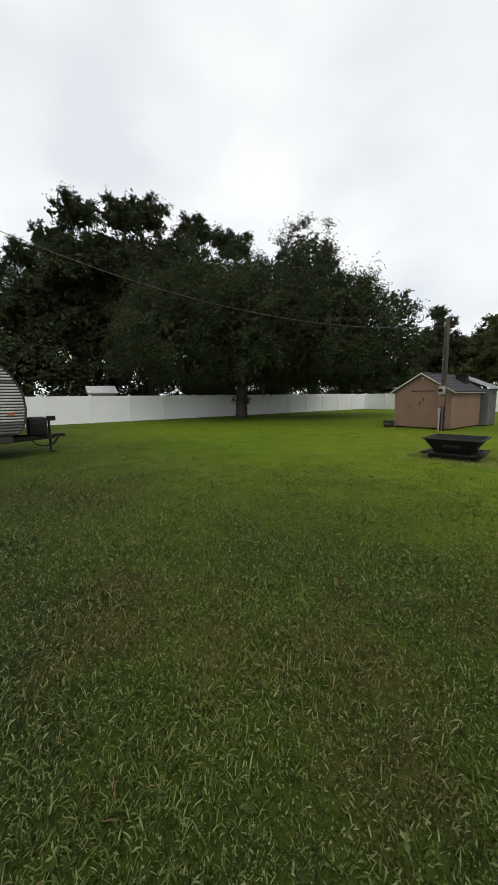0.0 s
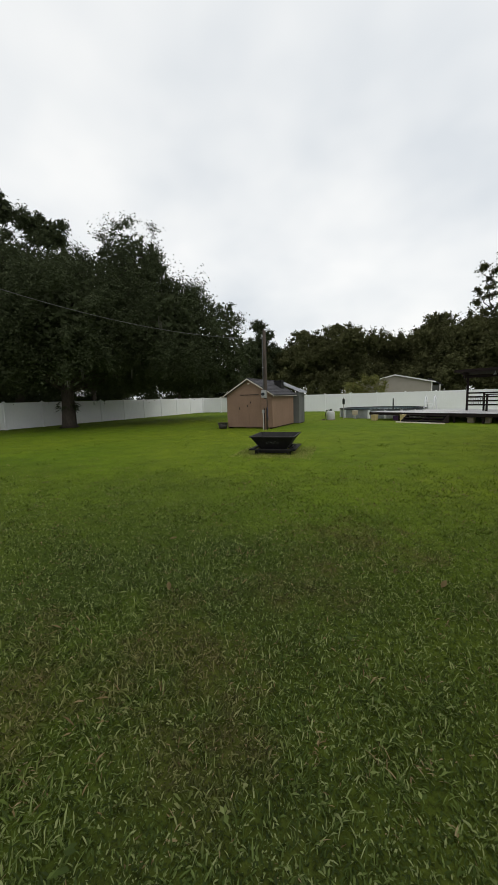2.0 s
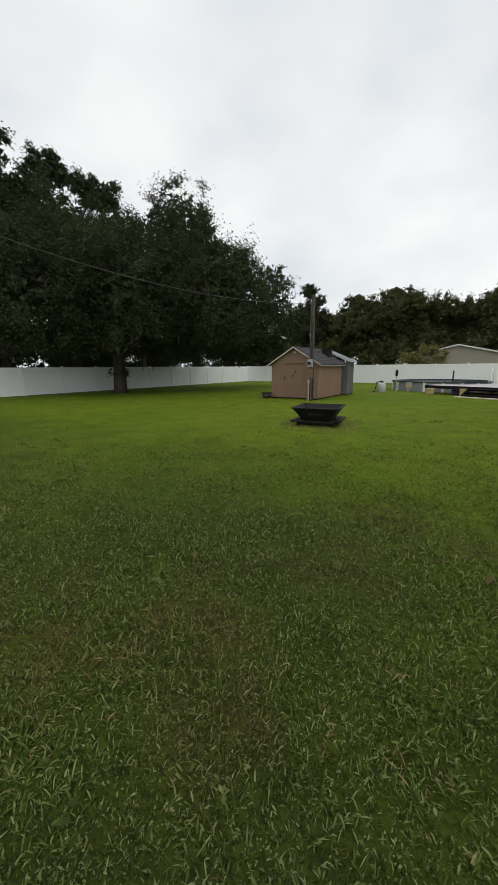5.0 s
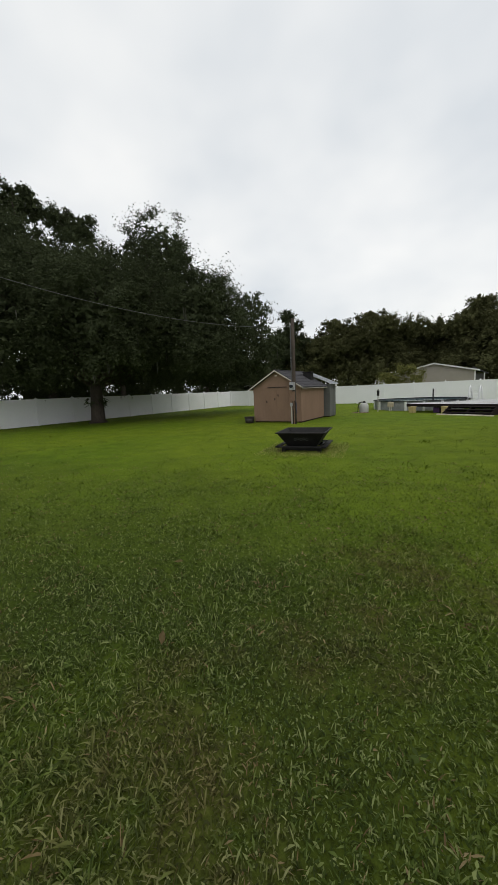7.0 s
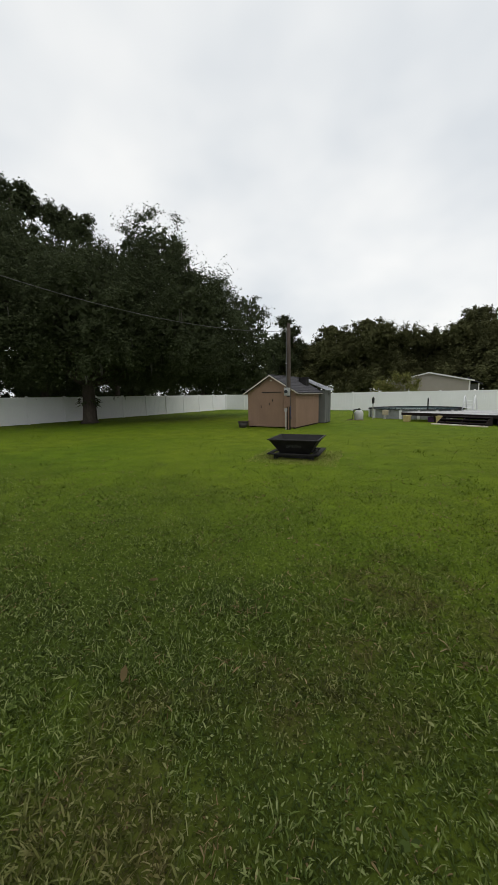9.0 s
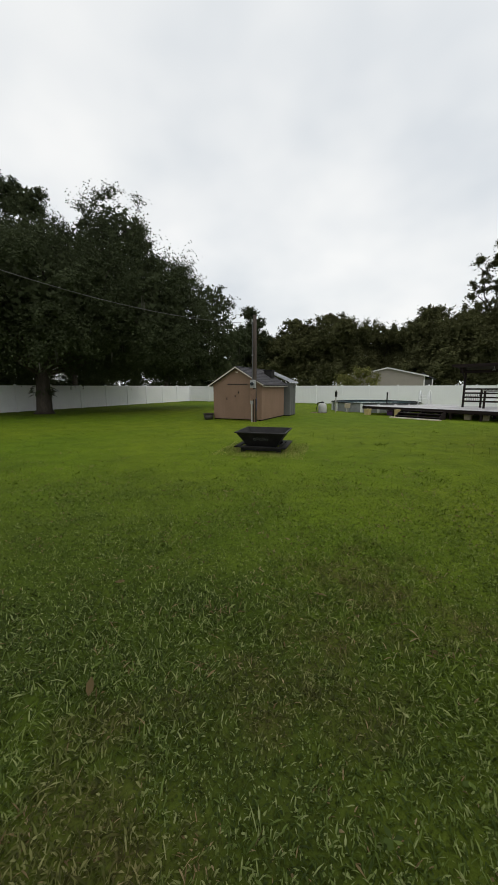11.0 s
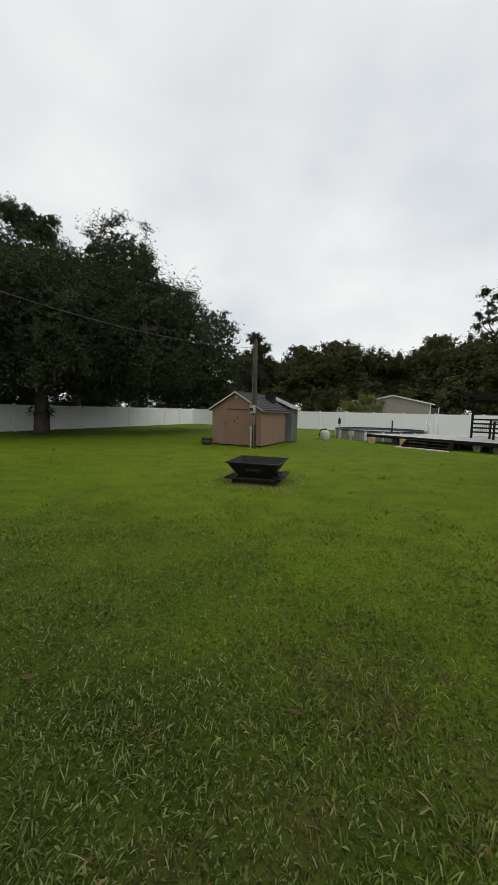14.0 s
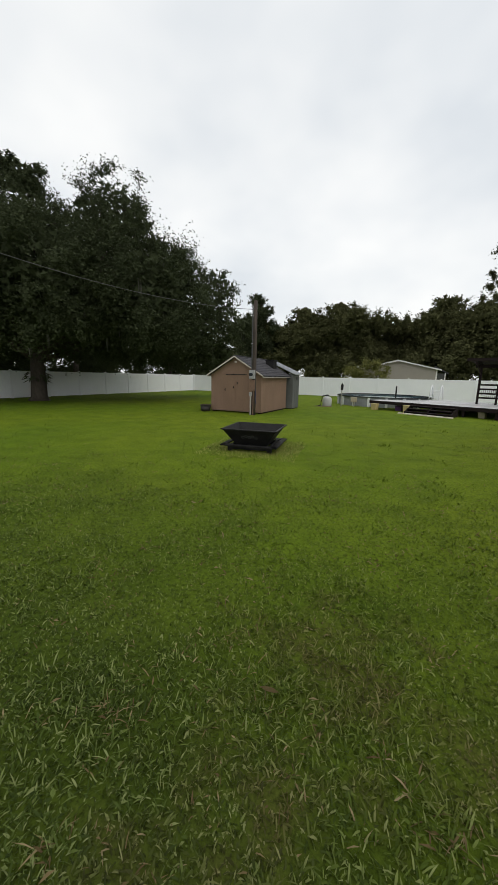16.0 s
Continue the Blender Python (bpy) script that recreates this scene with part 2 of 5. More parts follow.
WINDOW_WHITE = surface("white_frame", (0.72, 0.71, 0.68), 0.5, 0, 0.05, 3, 20, 0.03, (0.5, 0.48, 0.44), 0.7)
GLASS = glass_material("window_glass")
BROWN_DOOR = surface("brown_door", (0.12, 0.062, 0.037), 0.6, 0, 0.2, 3, 30, 0.1, (0.10, 0.05, 0.03), 0.65, (2, 2, 0.4))
CONCRETE = surface("pale_concrete", (0.68, 0.61, 0.52), 0.95, 0, 0.2, 2, 45, 0.5, (0.32, 0.27, 0.21), 0.58)
STEPWOOD = surface("weathered_plank", (0.26, 0.20, 0.145), 0.9, 0, 0.25, 3, 40, 0.3, (0.15, 0.11, 0.08), 0.6, (0.4, 3, 3))
ACWHITE = surface("off_white_steel", (0.60, 0.58, 0.53), 0.5, 0, 0.06, 4, 30, 0.04, (0.42, 0.38, 0.32), 0.68)
ACDARK = surface("grille_grey", (0.22, 0.22, 0.21), 0.6, 0, 0.15, 8, 40, 0.1)
BLUE = surface("blue_plastic", (0.02, 0.045, 0.28), 0.4, 0, 0.15, 6, 30, 0.05)
HOSE = surface("dark_hose", (0.03, 0.028, 0.026), 0.5, 0, 0.2, 12, 60, 0.05)
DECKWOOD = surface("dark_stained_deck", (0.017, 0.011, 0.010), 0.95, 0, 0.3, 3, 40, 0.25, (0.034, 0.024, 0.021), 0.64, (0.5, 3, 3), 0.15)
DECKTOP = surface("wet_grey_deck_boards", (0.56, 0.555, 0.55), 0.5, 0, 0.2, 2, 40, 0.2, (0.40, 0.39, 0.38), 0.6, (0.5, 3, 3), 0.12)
RED = surface("red_cooler", (0.47, 0.030, 0.020), 0.4, 0, 0.1, 4, 30, 0.04, (0.30, 0.03, 0.025), 0.7)
LABELWHITE = surface("printed_white", (0.66, 0.62, 0.58), 0.5, 0, 0.05, 6, 40, 0.02)
POOLBLUE = surface("printed_pool_wall", (0.30, 0.31, 0.32), 0.6, 0, 0.15, 2, 12, 0.05, (0.34, 0.36, 0.39), 0.6)
POOLPOST = surface("pale_pool_post", (0.78, 0.78, 0.78), 0.5, 0, 0.08, 3, 20, 0.03)
POOLRAIL = surface("dark_pool_rail", (0.03, 0.03, 0.032), 0.85, 0, 0.2, 3, 20, 0.05)
WATER = glass_material("pool_water", (0.05, 0.13, 0.15))
TANKGREY = surface("pale_grey_plastic", (0.46, 0.46, 0.45), 0.55, 0, 0.08, 3, 20, 0.03)
YELLOWBOX = surface("cream_plastic", (0.50, 0.40, 0.19), 0.6, 0, 0.12, 5, 30, 0.05)
PURPLE = surface("purple_plastic", (0.085, 0.035, 0.125), 0.5, 0, 0.15, 5, 30, 0.05)
TANBOX = surface("tan_plastic", (0.42, 0.36, 0.26), 0.6, 0, 0.12, 5, 30, 0.05)
MOBILE_WALL = surface("taupe_siding", (0.33, 0.30, 0.255), 0.75, 0, 0.06, 1, 14, 0.08)
RV_SKIN = surface("ribbed_aluminium", (0.55, 0.55, 0.52), 0.38, 0.5, 0.12, 2, 16, 0.05, (0.35, 0.33, 0.28), 0.66)
RV_DARK = surface("dark_band", (0.055, 0.052, 0.050), 0.5, 0, 0.2, 3, 20, 0.05)
BOXDARK = surface("dark_grey_rib", (0.13, 0.125, 0.12), 0.5, 0, 0.2, 3, 20, 0.05)
ORANGE = surface("amber_lens", (0.45, 0.10, 0.02), 0.3, 0, 0.1, 8, 30, 0.02)
ROOFWHITE = surface("white_far_roof", (0.70, 0.70, 0.70), 0.6, 0, 0.08, 1, 8, 0.05)


# ---------------- mesh helpers ----------------
def box(bm, x0, x1, y0, y1, z0, z1, bevel=0.0, m=None):
    r = bmesh.ops.create_cube(bm, size=1.0)
    t = Matrix.Translation(((x0 + x1) / 2, (y0 + y1) / 2, (z0 + z1) / 2)) @ Matrix.Diagonal((abs(x1 - x0), abs(y1 - y0), abs(z1 - z0), 1))
    if m is not None:
        t = m @ t
    bmesh.ops.transform(bm, matrix=t, verts=r["verts"])
    if bevel:
        ed = list({e for v in r["verts"] for e in v.link_edges})
        bmesh.ops.bevel(bm, geom=ed, offset=bevel, segments=2, profile=0.5, affect="EDGES")
    return bm


def boxes(*rows, bevel=0.0):
    bm = bmesh.new()
    for r in rows:
        box(bm, *r, bevel=bevel)
    return bm


def rod(bm, p0, p1, r0, r1=None, seg=10):
    r1 = r0 if r1 is None else r1
    a, b = Vector(p0), Vector(p1)
    d = b - a
    k = bmesh.ops.create_cone(bm, cap_ends=True, segments=seg, radius1=r0, radius2=r1, depth=d.length)
    bmesh.ops.transform(bm, matrix=Matrix.Translation((a + b) / 2) @ d.to_track_quat("Z", "Y").to_matrix().to_4x4(), verts=k["verts"])
    return bm


def rods(*rows, seg=10):
    bm = bmesh.new()
    for r in rows:
        rod(bm, *r, seg=seg)
    return bm


def prism(bm, pts, off):
    """A flat outline pushed along off."""
    off = Vector(off)
    a = [bm.verts.new(p) for p in pts]
    b = [bm.verts.new(Vector(p) + off) for p in pts]
    bm.faces.new(a[::-1])
    bm.faces.new(b)
    for i in range(len(a)):
        j = (i + 1) % len(a)
        bm.faces.new((a[i], a[j], b[j], b[i]))
    bmesh.ops.recalc_face_normals(bm, faces=bm.faces)
    return bm


def tube(bm, pts, r, seg=8):
    """A round tube along points."""
    pts = [Vector(p) for p in pts]
    rings = []
    for i, p in enumerate(pts):
        d = (pts[min(i + 1, len(pts) - 1)] - pts[max(i - 1, 0)]).normalized()
        up = Vector((0, 0, 1)) if abs(d.z) < 0.9 else Vector((1, 0, 0))
        s = d.cross(up).normalized()
        t = s.cross(d)
        rr = r[i] if isinstance(r, (list, tuple)) else r
        rings.append([bm.verts.new(p + rr * (math.cos(a) * s + math.sin(a) * t)) for a in (2 * math.pi * k / seg for k in range(seg))])
    for q, w in zip(rings, rings[1:]):
        for k in range(seg):
            bm.faces.new((q[k], q[(k + 1) % seg], w[(k + 1) % seg], w[k]))
    bm.faces.new(rings[0][::-1])
    bm.faces.new(rings[-1])
    bmesh.ops.recalc_face_normals(bm, faces=bm.faces)
    return bm


def smooth(ob):
    for f in ob.data.polygons:
        f.use_smooth = True
    return ob


def part(name, bm, material, parent=None, label=""):
    me = bpy.data.meshes.new(name)
    bm.to_mesh(me)
    bm.free()
    me.materials.append(material)
    ob = new(name, me)
    ob.parent = parent
    return tagged(ob, label)


def thing(name, m, label, category, group="", kind=""):
    ob = new(name)
    ob.empty_display_size = 0.2
    ob.matrix_basis = m
    return tagged(ob, label, category, group, kind)


def scatter(name, verts, faces, material, parent=None):
    """A mesh of many loose faces from arrays."""
    me = bpy.data.meshes.new(name)
    v, f = np.asarray(verts, np.float32), np.asarray(faces, np.int32)
    k = f.shape[1]
    me.vertices.add(len(v))
    me.vertices.foreach_set("co", v.ravel())
    me.loops.add(f.size)
    me.loops.foreach_set("vertex_index", f.ravel())
    me.polygons.add(len(f))
    me.polygons.foreach_set("loop_start", np.arange(0, f.size, k, dtype=np.int32))
    me.update(calc_edges=True)
    me.materials.append(material)
    ob = new(name, me)
    ob.parent = parent
    return ob


# ---------------- ground and sky ----------------
def ground():
    bm = bmesh.new()
    bmesh.ops.create_grid(bm, x_segments=60, y_segments=60, size=1.0)
    for v in bm.verts:
        for k in (0, 1):
            v.co[k] = math.copysign(abs(v.co[k]) ** 3, v.co[k]) * 2200
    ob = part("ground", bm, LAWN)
    tagged(ob, "mown green lawn with thin brownish patches", "lawn", kind="structure")


def cloud_layer():
    bm = bmesh.new()
    bmesh.ops.create_uvsphere(bm, u_segments=48, v_segments=24, radius=1600)
    bmesh.ops.delete(bm, geom=[v for v in bm.verts if v.co.z < -60], context="VERTS")
    for v in bm.verts:
        v.co.z *= 0.55
    ob = smooth(part("backdrop", bm, cloud_material()))
    tagged(ob, "pale grey overcast cloud layer over the yard", "sky", kind="structure")


ground()
cloud_layer()


# ---------------- vinyl fence ----------------
def fence_run(name, start, way, count, label):
    """Posts with caps, tongue-and-groove panels and rails along a straight line."""
    a = math.degrees(math.atan2(way[1], way[0]))
    root = thing(name, pose(start[0], start[1], 0, 0, 0, a), label, "fence", "vinyl fence runs")
    step, H = 2.44, 1.75
    post = boxes((-0.063, 0.063, -0.063, 0.063, 0, H - 0.02), bevel=0.006)
    cap = bmesh.new()
    bmesh.ops.create_cone(cap, cap_ends=True, segments=4, radius1=0.108, radius2=0.012, depth=0.07)
    bmesh.ops.rotate(cap, matrix=Matrix.Rotation(radians(45), 3, "Z"), verts=cap.verts)
    bmesh.ops.translate(cap, vec=(0, 0, H + 0.03), verts=cap.verts)
    box(cap, -0.076, 0.076, -0.076, 0.076, H - 0.022, H - 0.004)
    n = 15
    w = (step - 0.126) / n
    ridge = []
    for i in range(n):
        x = 0.063 + i * w
        ridge += [(x, 0.006), (x + 0.006, 0.011), (x + w - 0.006, 0.011), (x + w, 0.006)]
    out = [(x, -y, 0.12) for x, y in ridge] + [(x, y, 0.12) for x, y in ridge[::-1]]
    panel = prism(bmesh.new(), [p for i, p in enumerate(out) if not (i and (Vector(p) - Vector(out[i - 1])).length < 1e-5)], (0, 0, H - 0.26))
    top = boxes((0.05, step - 0.05, -0.022, 0.022, H - 0.15, H - 0.03), bevel=0.004)
    low = boxes((0.05, step - 0.05, -0.022, 0.022, 0.03, 0.13), bevel=0.004)
    made = {}
    for key, bm in (("post", post), ("post_cap", cap), ("panel", panel), ("top_rail", top), ("bottom_rail", low)):
        me = bpy.data.meshes.new(key)
        bm.to_mesh(me)
        bm.free()
        me.materials.append(VINYL)
        made[key] = me
    for i in range(count + 1):
        at = Matrix.Translation((i * step, 0, 0))
        p = new("post", made["post"])
        p.parent, p.matrix_basis = root, at
        c = new("post_cap", made["post_cap"])
        c.parent = p
        if i < count:
            for key in ("panel", "top_rail", "bottom_rail"):
                o = new(key, made[key])
                o.parent, o.matrix_basis = root, at
    return root


fence_run("vinyl_fence", (-15.5, 18.5), (0, -1), 16, "white vinyl privacy fence under dark oaks")
fence_run("vinyl_fence", (-15.5 + 0.13, 18.5), (1, 0), 18, "white vinyl privacy fence behind shed and deck")


# ---------------- shed ----------------
def shed():
    r = thing("shed", pose(-0.05, 0, 0), "small tan wooden shed with grey shingle roof", "shed")
    W, L, E, A = 1.29, 3.2, 1.80, 2.56
    front = bmesh.new()
    prism(front, [(-W, 0, 0.06), (W, 0, 0.06), (W, 0, E), (0, 0, A - 0.06), (-W, 0, E)], (0, 0.08, 0))
    part("front_wall", front, SHED_WALL, r)
    back = bmesh.new()
    prism(back, [(-W, L - 0.08, 0.06), (W, L - 0.08, 0.06), (W, L - 0.08, E), (0, L - 0.08, A - 0.06), (-W, L - 0.08, E)], (0, 0.08, 0))
    part("back_wall", back, SHED_WALL, r)
    for x in (-W, W - 0.08):
        part("side_wall", boxes((x, x + 0.08, 0.08, L - 0.08, 0.06, E), bevel=0.003), SHED_WALL, r)
    part("skid", boxes((-W + 0.03, -W + 0.15, 0.02, L - 0.02, 0, 0.06)), DECKWOOD, r)
    part("skid", boxes((W - 0.15, W - 0.03, 0.02, L - 0.02, 0, 0.06)), DECKWOOD, r)
    # double door with its head strip, handles and hinges
    for x0, x1, hx in ((-0.66, -0.006, -0.09), (0.006, 0.66, 0.09)):
        d = part("door", boxes((x0, x1, -0.008, 0.0, 0.10, 1.70)), SHED_DOOR, r)
        part("handle", boxes((hx - 0.015, hx + 0.015, -0.04, -0.008, 1.20 + hx, 1.30 + hx), bevel=0.005), BLACKMETAL, d, "dark iron handle")
    part("hasp", boxes((-0.56, -0.53, -0.03, -0.008, 0.98, 1.10)), BLACKMETAL, r, "dark iron hasp")
    part("head_strip", boxes((-0.50, 0.56, -0.03, 0.0, 1.715, 1.745)), BLACKMETAL, r, "dark strip over the door")
    part("gable_vent", boxes((-0.06, 0.06, -0.02, 0.0, 2.26, 2.33), bevel=0.004), RAKE, r)
    for x in (-W - 0.012, W - 0.07):
        part("corner_board", boxes((x, x + 0.082, -0.014, 0.0, 0.07, E)), SHED_WALL, r)
    # roof: two slopes with overhang, shingle courses, rake boards, fascia
    slope = math.hypot(W + 0.16, (A - E) * (W + 0.16) / W)
    ang = math.atan2(A - E, W)
    for s in (-1, 1):
        bm = bmesh.new()
        n = 10
        for i in range(n):
            d0, d1 = slope * i / n, slope * (i + 1) / n + 0.03
            y = -0.18
            while y < L + 0.18:
                wd = 0.31
                y1 = min(y + wd - 0.006, L + 0.18)
                lift = 0.012 * random.random()
                q = []
                for d, z in ((d0, 0.0), (d1, 0.018 + lift)):
                    q.append((s * d * math.cos(ang), A - d * math.sin(ang) + z))
                vs = [bm.verts.new((q[0][0], y, q[0][1])), bm.verts.new((q[1][0], y, q[1][1])), bm.verts.new((q[1][0], y1, q[1][1])), bm.verts.new((q[0][0], y1, q[0][1]))]
                lo = [bm.verts.new((v.co.x, v.co.y, v.co.z - 0.02)) for v in vs]
                bm.faces.new(vs)
                for k in range(4):
                    bm.faces.new((vs[k], lo[k], lo[(k + 1) % 4], vs[(k + 1) % 4]))
                y += wd
        bmesh.ops.recalc_face_normals(bm, faces=bm.faces)
        slab = part("roof_slope", prism(bmesh.new(), [(0, -0.17, A - 0.01), (s * slope * math.cos(ang), -0.17, A - 0.01 - slope * math.sin(ang)), (s * slope * math.cos(ang), -0.17, A - 0.06 - slope * math.sin(ang)), (0, -0.17, A - 0.06)], (0, L + 0.34, 0)), SHINGLE, r)
        part("shingle_layer", bm, SHINGLE, slab)
        ex, ez = s * slope * math.cos(ang), A - slope * math.sin(ang)
        part("rake_board", prism(bmesh.new(), [(0, -0.20, A - 0.005), (ex, -0.20, ez - 0.005), (ex, -0.20, ez - 0.065), (0, -0.20, A - 0.065)], (0, 0.028, 0)), RAKE, r, "pale painted rake board")
        x0, x1 = sorted((ex, ex - s * 0.03))
        part("fascia", boxes((x0, x1, -0.17, L + 0.17, ez - 0.085, ez - 0.022)), RAKE, r)
    part("ridge_cap", boxes((-0.06, 0.06, -0.18, L + 0.18, A - 0.012, A + 0.022), bevel=0.01), SHINGLE, r)


def roof_box():
    r = thing("roof_vent", pose(0.62, 2.55, 2.10), "square dark metal vent box on the shingle roof", "vent")
    part("housing", boxes((-0.21, 0.21, -0.21, 0.21, -0.12, 0.36), bevel=0.01), BLACKMETAL, r)
    part("cap", boxes((-0.25, 0.25, -0.25, 0.25, 0.36, 0.40), bevel=0.008), BLACKMETAL, r)


def grey_shed():
    r = thing("lean_to_shed", pose(0.25, 3.36, 0), "grey lean-to shed with pale metal roof behind the tan shed", "shed")
    part("wall", boxes((0, 1.28, 0, 1.0, 0.04, 1.82), bevel=0.006), GREYWALL, r)
    part("base", boxes((0.02, 1.26, 0.02, 0.98, 0, 0.04)), DECKWOOD, r)
    part("vent_grille", boxes((1.281, 1.30, 0.52, 0.80, 1.52, 1.68), bevel=0.004), RV_DARK, r)
    for i in range(4):
        x = 1.283
        part("batten", boxes((x - 0.003, x + 0.009, 0.02 + i * 0.32, 0.045 + i * 0.32, 0.05, 1.5 if i == 2 else 1.80)), GREYWALL, r)
    roof = part("roof", prism(bmesh.new(), [(1.42, -0.08, 1.80), (1.42, -0.08, 1.84), (-0.1, -0.08, 2.50), (-0.1, -0.08, 2.46)], (0, 1.2, 0)), SHEETROOF, r)
    for i in range(7):
        y = -0.06 + i * 0.19
        part("rib", prism(bmesh.new(), [(1.42, y, 1.842), (1.42, y, 1.86), (-0.1, y, 2.52), (-0.1, y, 2.502)], (0, 0.03, 0)), SHEETROOF, roof)


shed()
roof_box()
grey_shed()


def power_pole():
    r = thing("service_pole", pose(1.08, -0.43, 0), "weathered wooden service pole with meter beside the shed", "utility pole")
    bm = bmesh.new()
    tube(bm, [(0, 0, 0), (0, 0, 1.6), (0.005, 0, 3.2), (0.0, 0, 4.74)], [0.095, 0.088, 0.082, 0.075], 12)
    smooth(part("shaft", bm, POLEWOOD, r))
    part("mast_conduit", rods((((-0.09), -0.06, 1.9), (-0.085, -0.06, 4.45), 0.024)), WIRE, r, "grey service conduit")
    wh = part("weatherhead", rods(((-0.085, -0.06, 4.45), (-0.10, -0.10, 4.56), 0.04, 0.03)), BOXGREY, r)
    m = part("meter_box", boxes((-0.14, 0.10, -0.21, -0.085, 1.56, 1.92), bevel=0.012), BOXGREY, r, "grey steel meter box")
    part("meter_dial", rods(((-0.03, -0.20, 1.74), (-0.03, -0.29, 1.74), 0.082, 0.075), seg=20), GLASS, m, "round glass meter")
    part("meter_ring", rods(((-0.03, -0.20, 1.74), (-0.03, -0.225, 1.74), 0.096), seg=20), SHEETROOF, m)
    part("breaker_box", boxes((-0.12, 0.09, -0.17, -0.088, 1.05, 1.50), bevel=0.01), RUSTBOX, r, "brown steel breaker box")
    part("small_box", boxes((-0.14, -0.03, -0.18, -0.095, 0.82, 0.98), bevel=0.008), BOXGREY, r)
    part("lower_conduit", rods(((-0.085, -0.135, 0.0), (-0.085, -0.135, 0.84), 0.03)), CONDUIT, r, "pale conduit into the ground")
    part("lower_conduit", rods(((0.03, -0.12, 0.0), (0.03, -0.12, 1.06), 0.02)), RUSTBOX, r)
    part("bracket", boxes((-0.13, -0.05, -0.09, -0.03, 3.0, 3.03)), BOXGREY, r)
    part("insulator", rods(((-0.08, -0.02, 4.40), (-0.17, -0.06, 4.40), 0.03, 0.02)), BOXGREY, r)
    c = bmesh.new()
    tube(c, [(0.10, -0.05, 1.1), (0.12, -0.05, 0.9), (0.11, -0.06, 0.7), (0.14, -0.04, 0.5), (0.11, -0.04, 0.62)], 0.018, 6)
    part("loose_cable", c, CABLE, r, "loose black cable")


power_pole()


def overhead_wire():
    bm = bmesh.new()
    pts = []
    for i in range(49):
        u = 1.5 * i / 48
        z = 4.4 + 3.69 * u * u - 1.59 * u if u < 1 else 6.5 + (u - 1) * 5.79
        pts.append((0.92 - 6.22 * u, -0.49 - 14.71 * u, z))
    tube(bm, pts, 0.010, 6)
    ob = part("overhead_wire", bm, WIRE)
    tagged(ob, "thin grey overhead service wire sagging to the pole", "wire")
    bm = bmesh.new()
    pts, r = [], 0.022
    a, b = Vector((2.3, -20.1, 9.15)), Vector((11.2, -9.7, 2.65))
    for i in range(81):
        u = i / 80
        p = a.lerp(b, u)
        p.z -= 0.10 * math.sin(math.pi * u)
        pts.append(p)
    tube(bm, pts, 0.008, 8)
    for ph in (0, 2.1, 4.2):
        tube(bm, [p + Vector((0.008 * math.cos(i * 0.9 + ph), 0, 0.008 * math.sin(i * 0.9 + ph))) for i, p in enumerate(pts)], 0.0065, 6)
    ob = smooth(part("service_cable", bm, CABLE))
    tagged(ob, "thick twisted black service cable to the house eave", "cable")


overhead_wire()


def far_pole(x, y, h):
    r = thing("utility_pole", pose(x, y, 0), "plain weathered wooden utility pole carrying the wire", "utility pole")
    bm = bmesh.new()
    tube(bm, [(0, 0, 0), (0, 0, h * 0.5), (0, 0, h + 0.4)], [0.15, 0.13, 0.11], 12)
    smooth(part("shaft", bm, POLEWOOD, r))


far_pole(0.92 - 6.22 * 1.5 - 0.12, -0.49 - 14.71 * 1.5, 9.4)
far_pole(2.25, -20.25, 9.15)


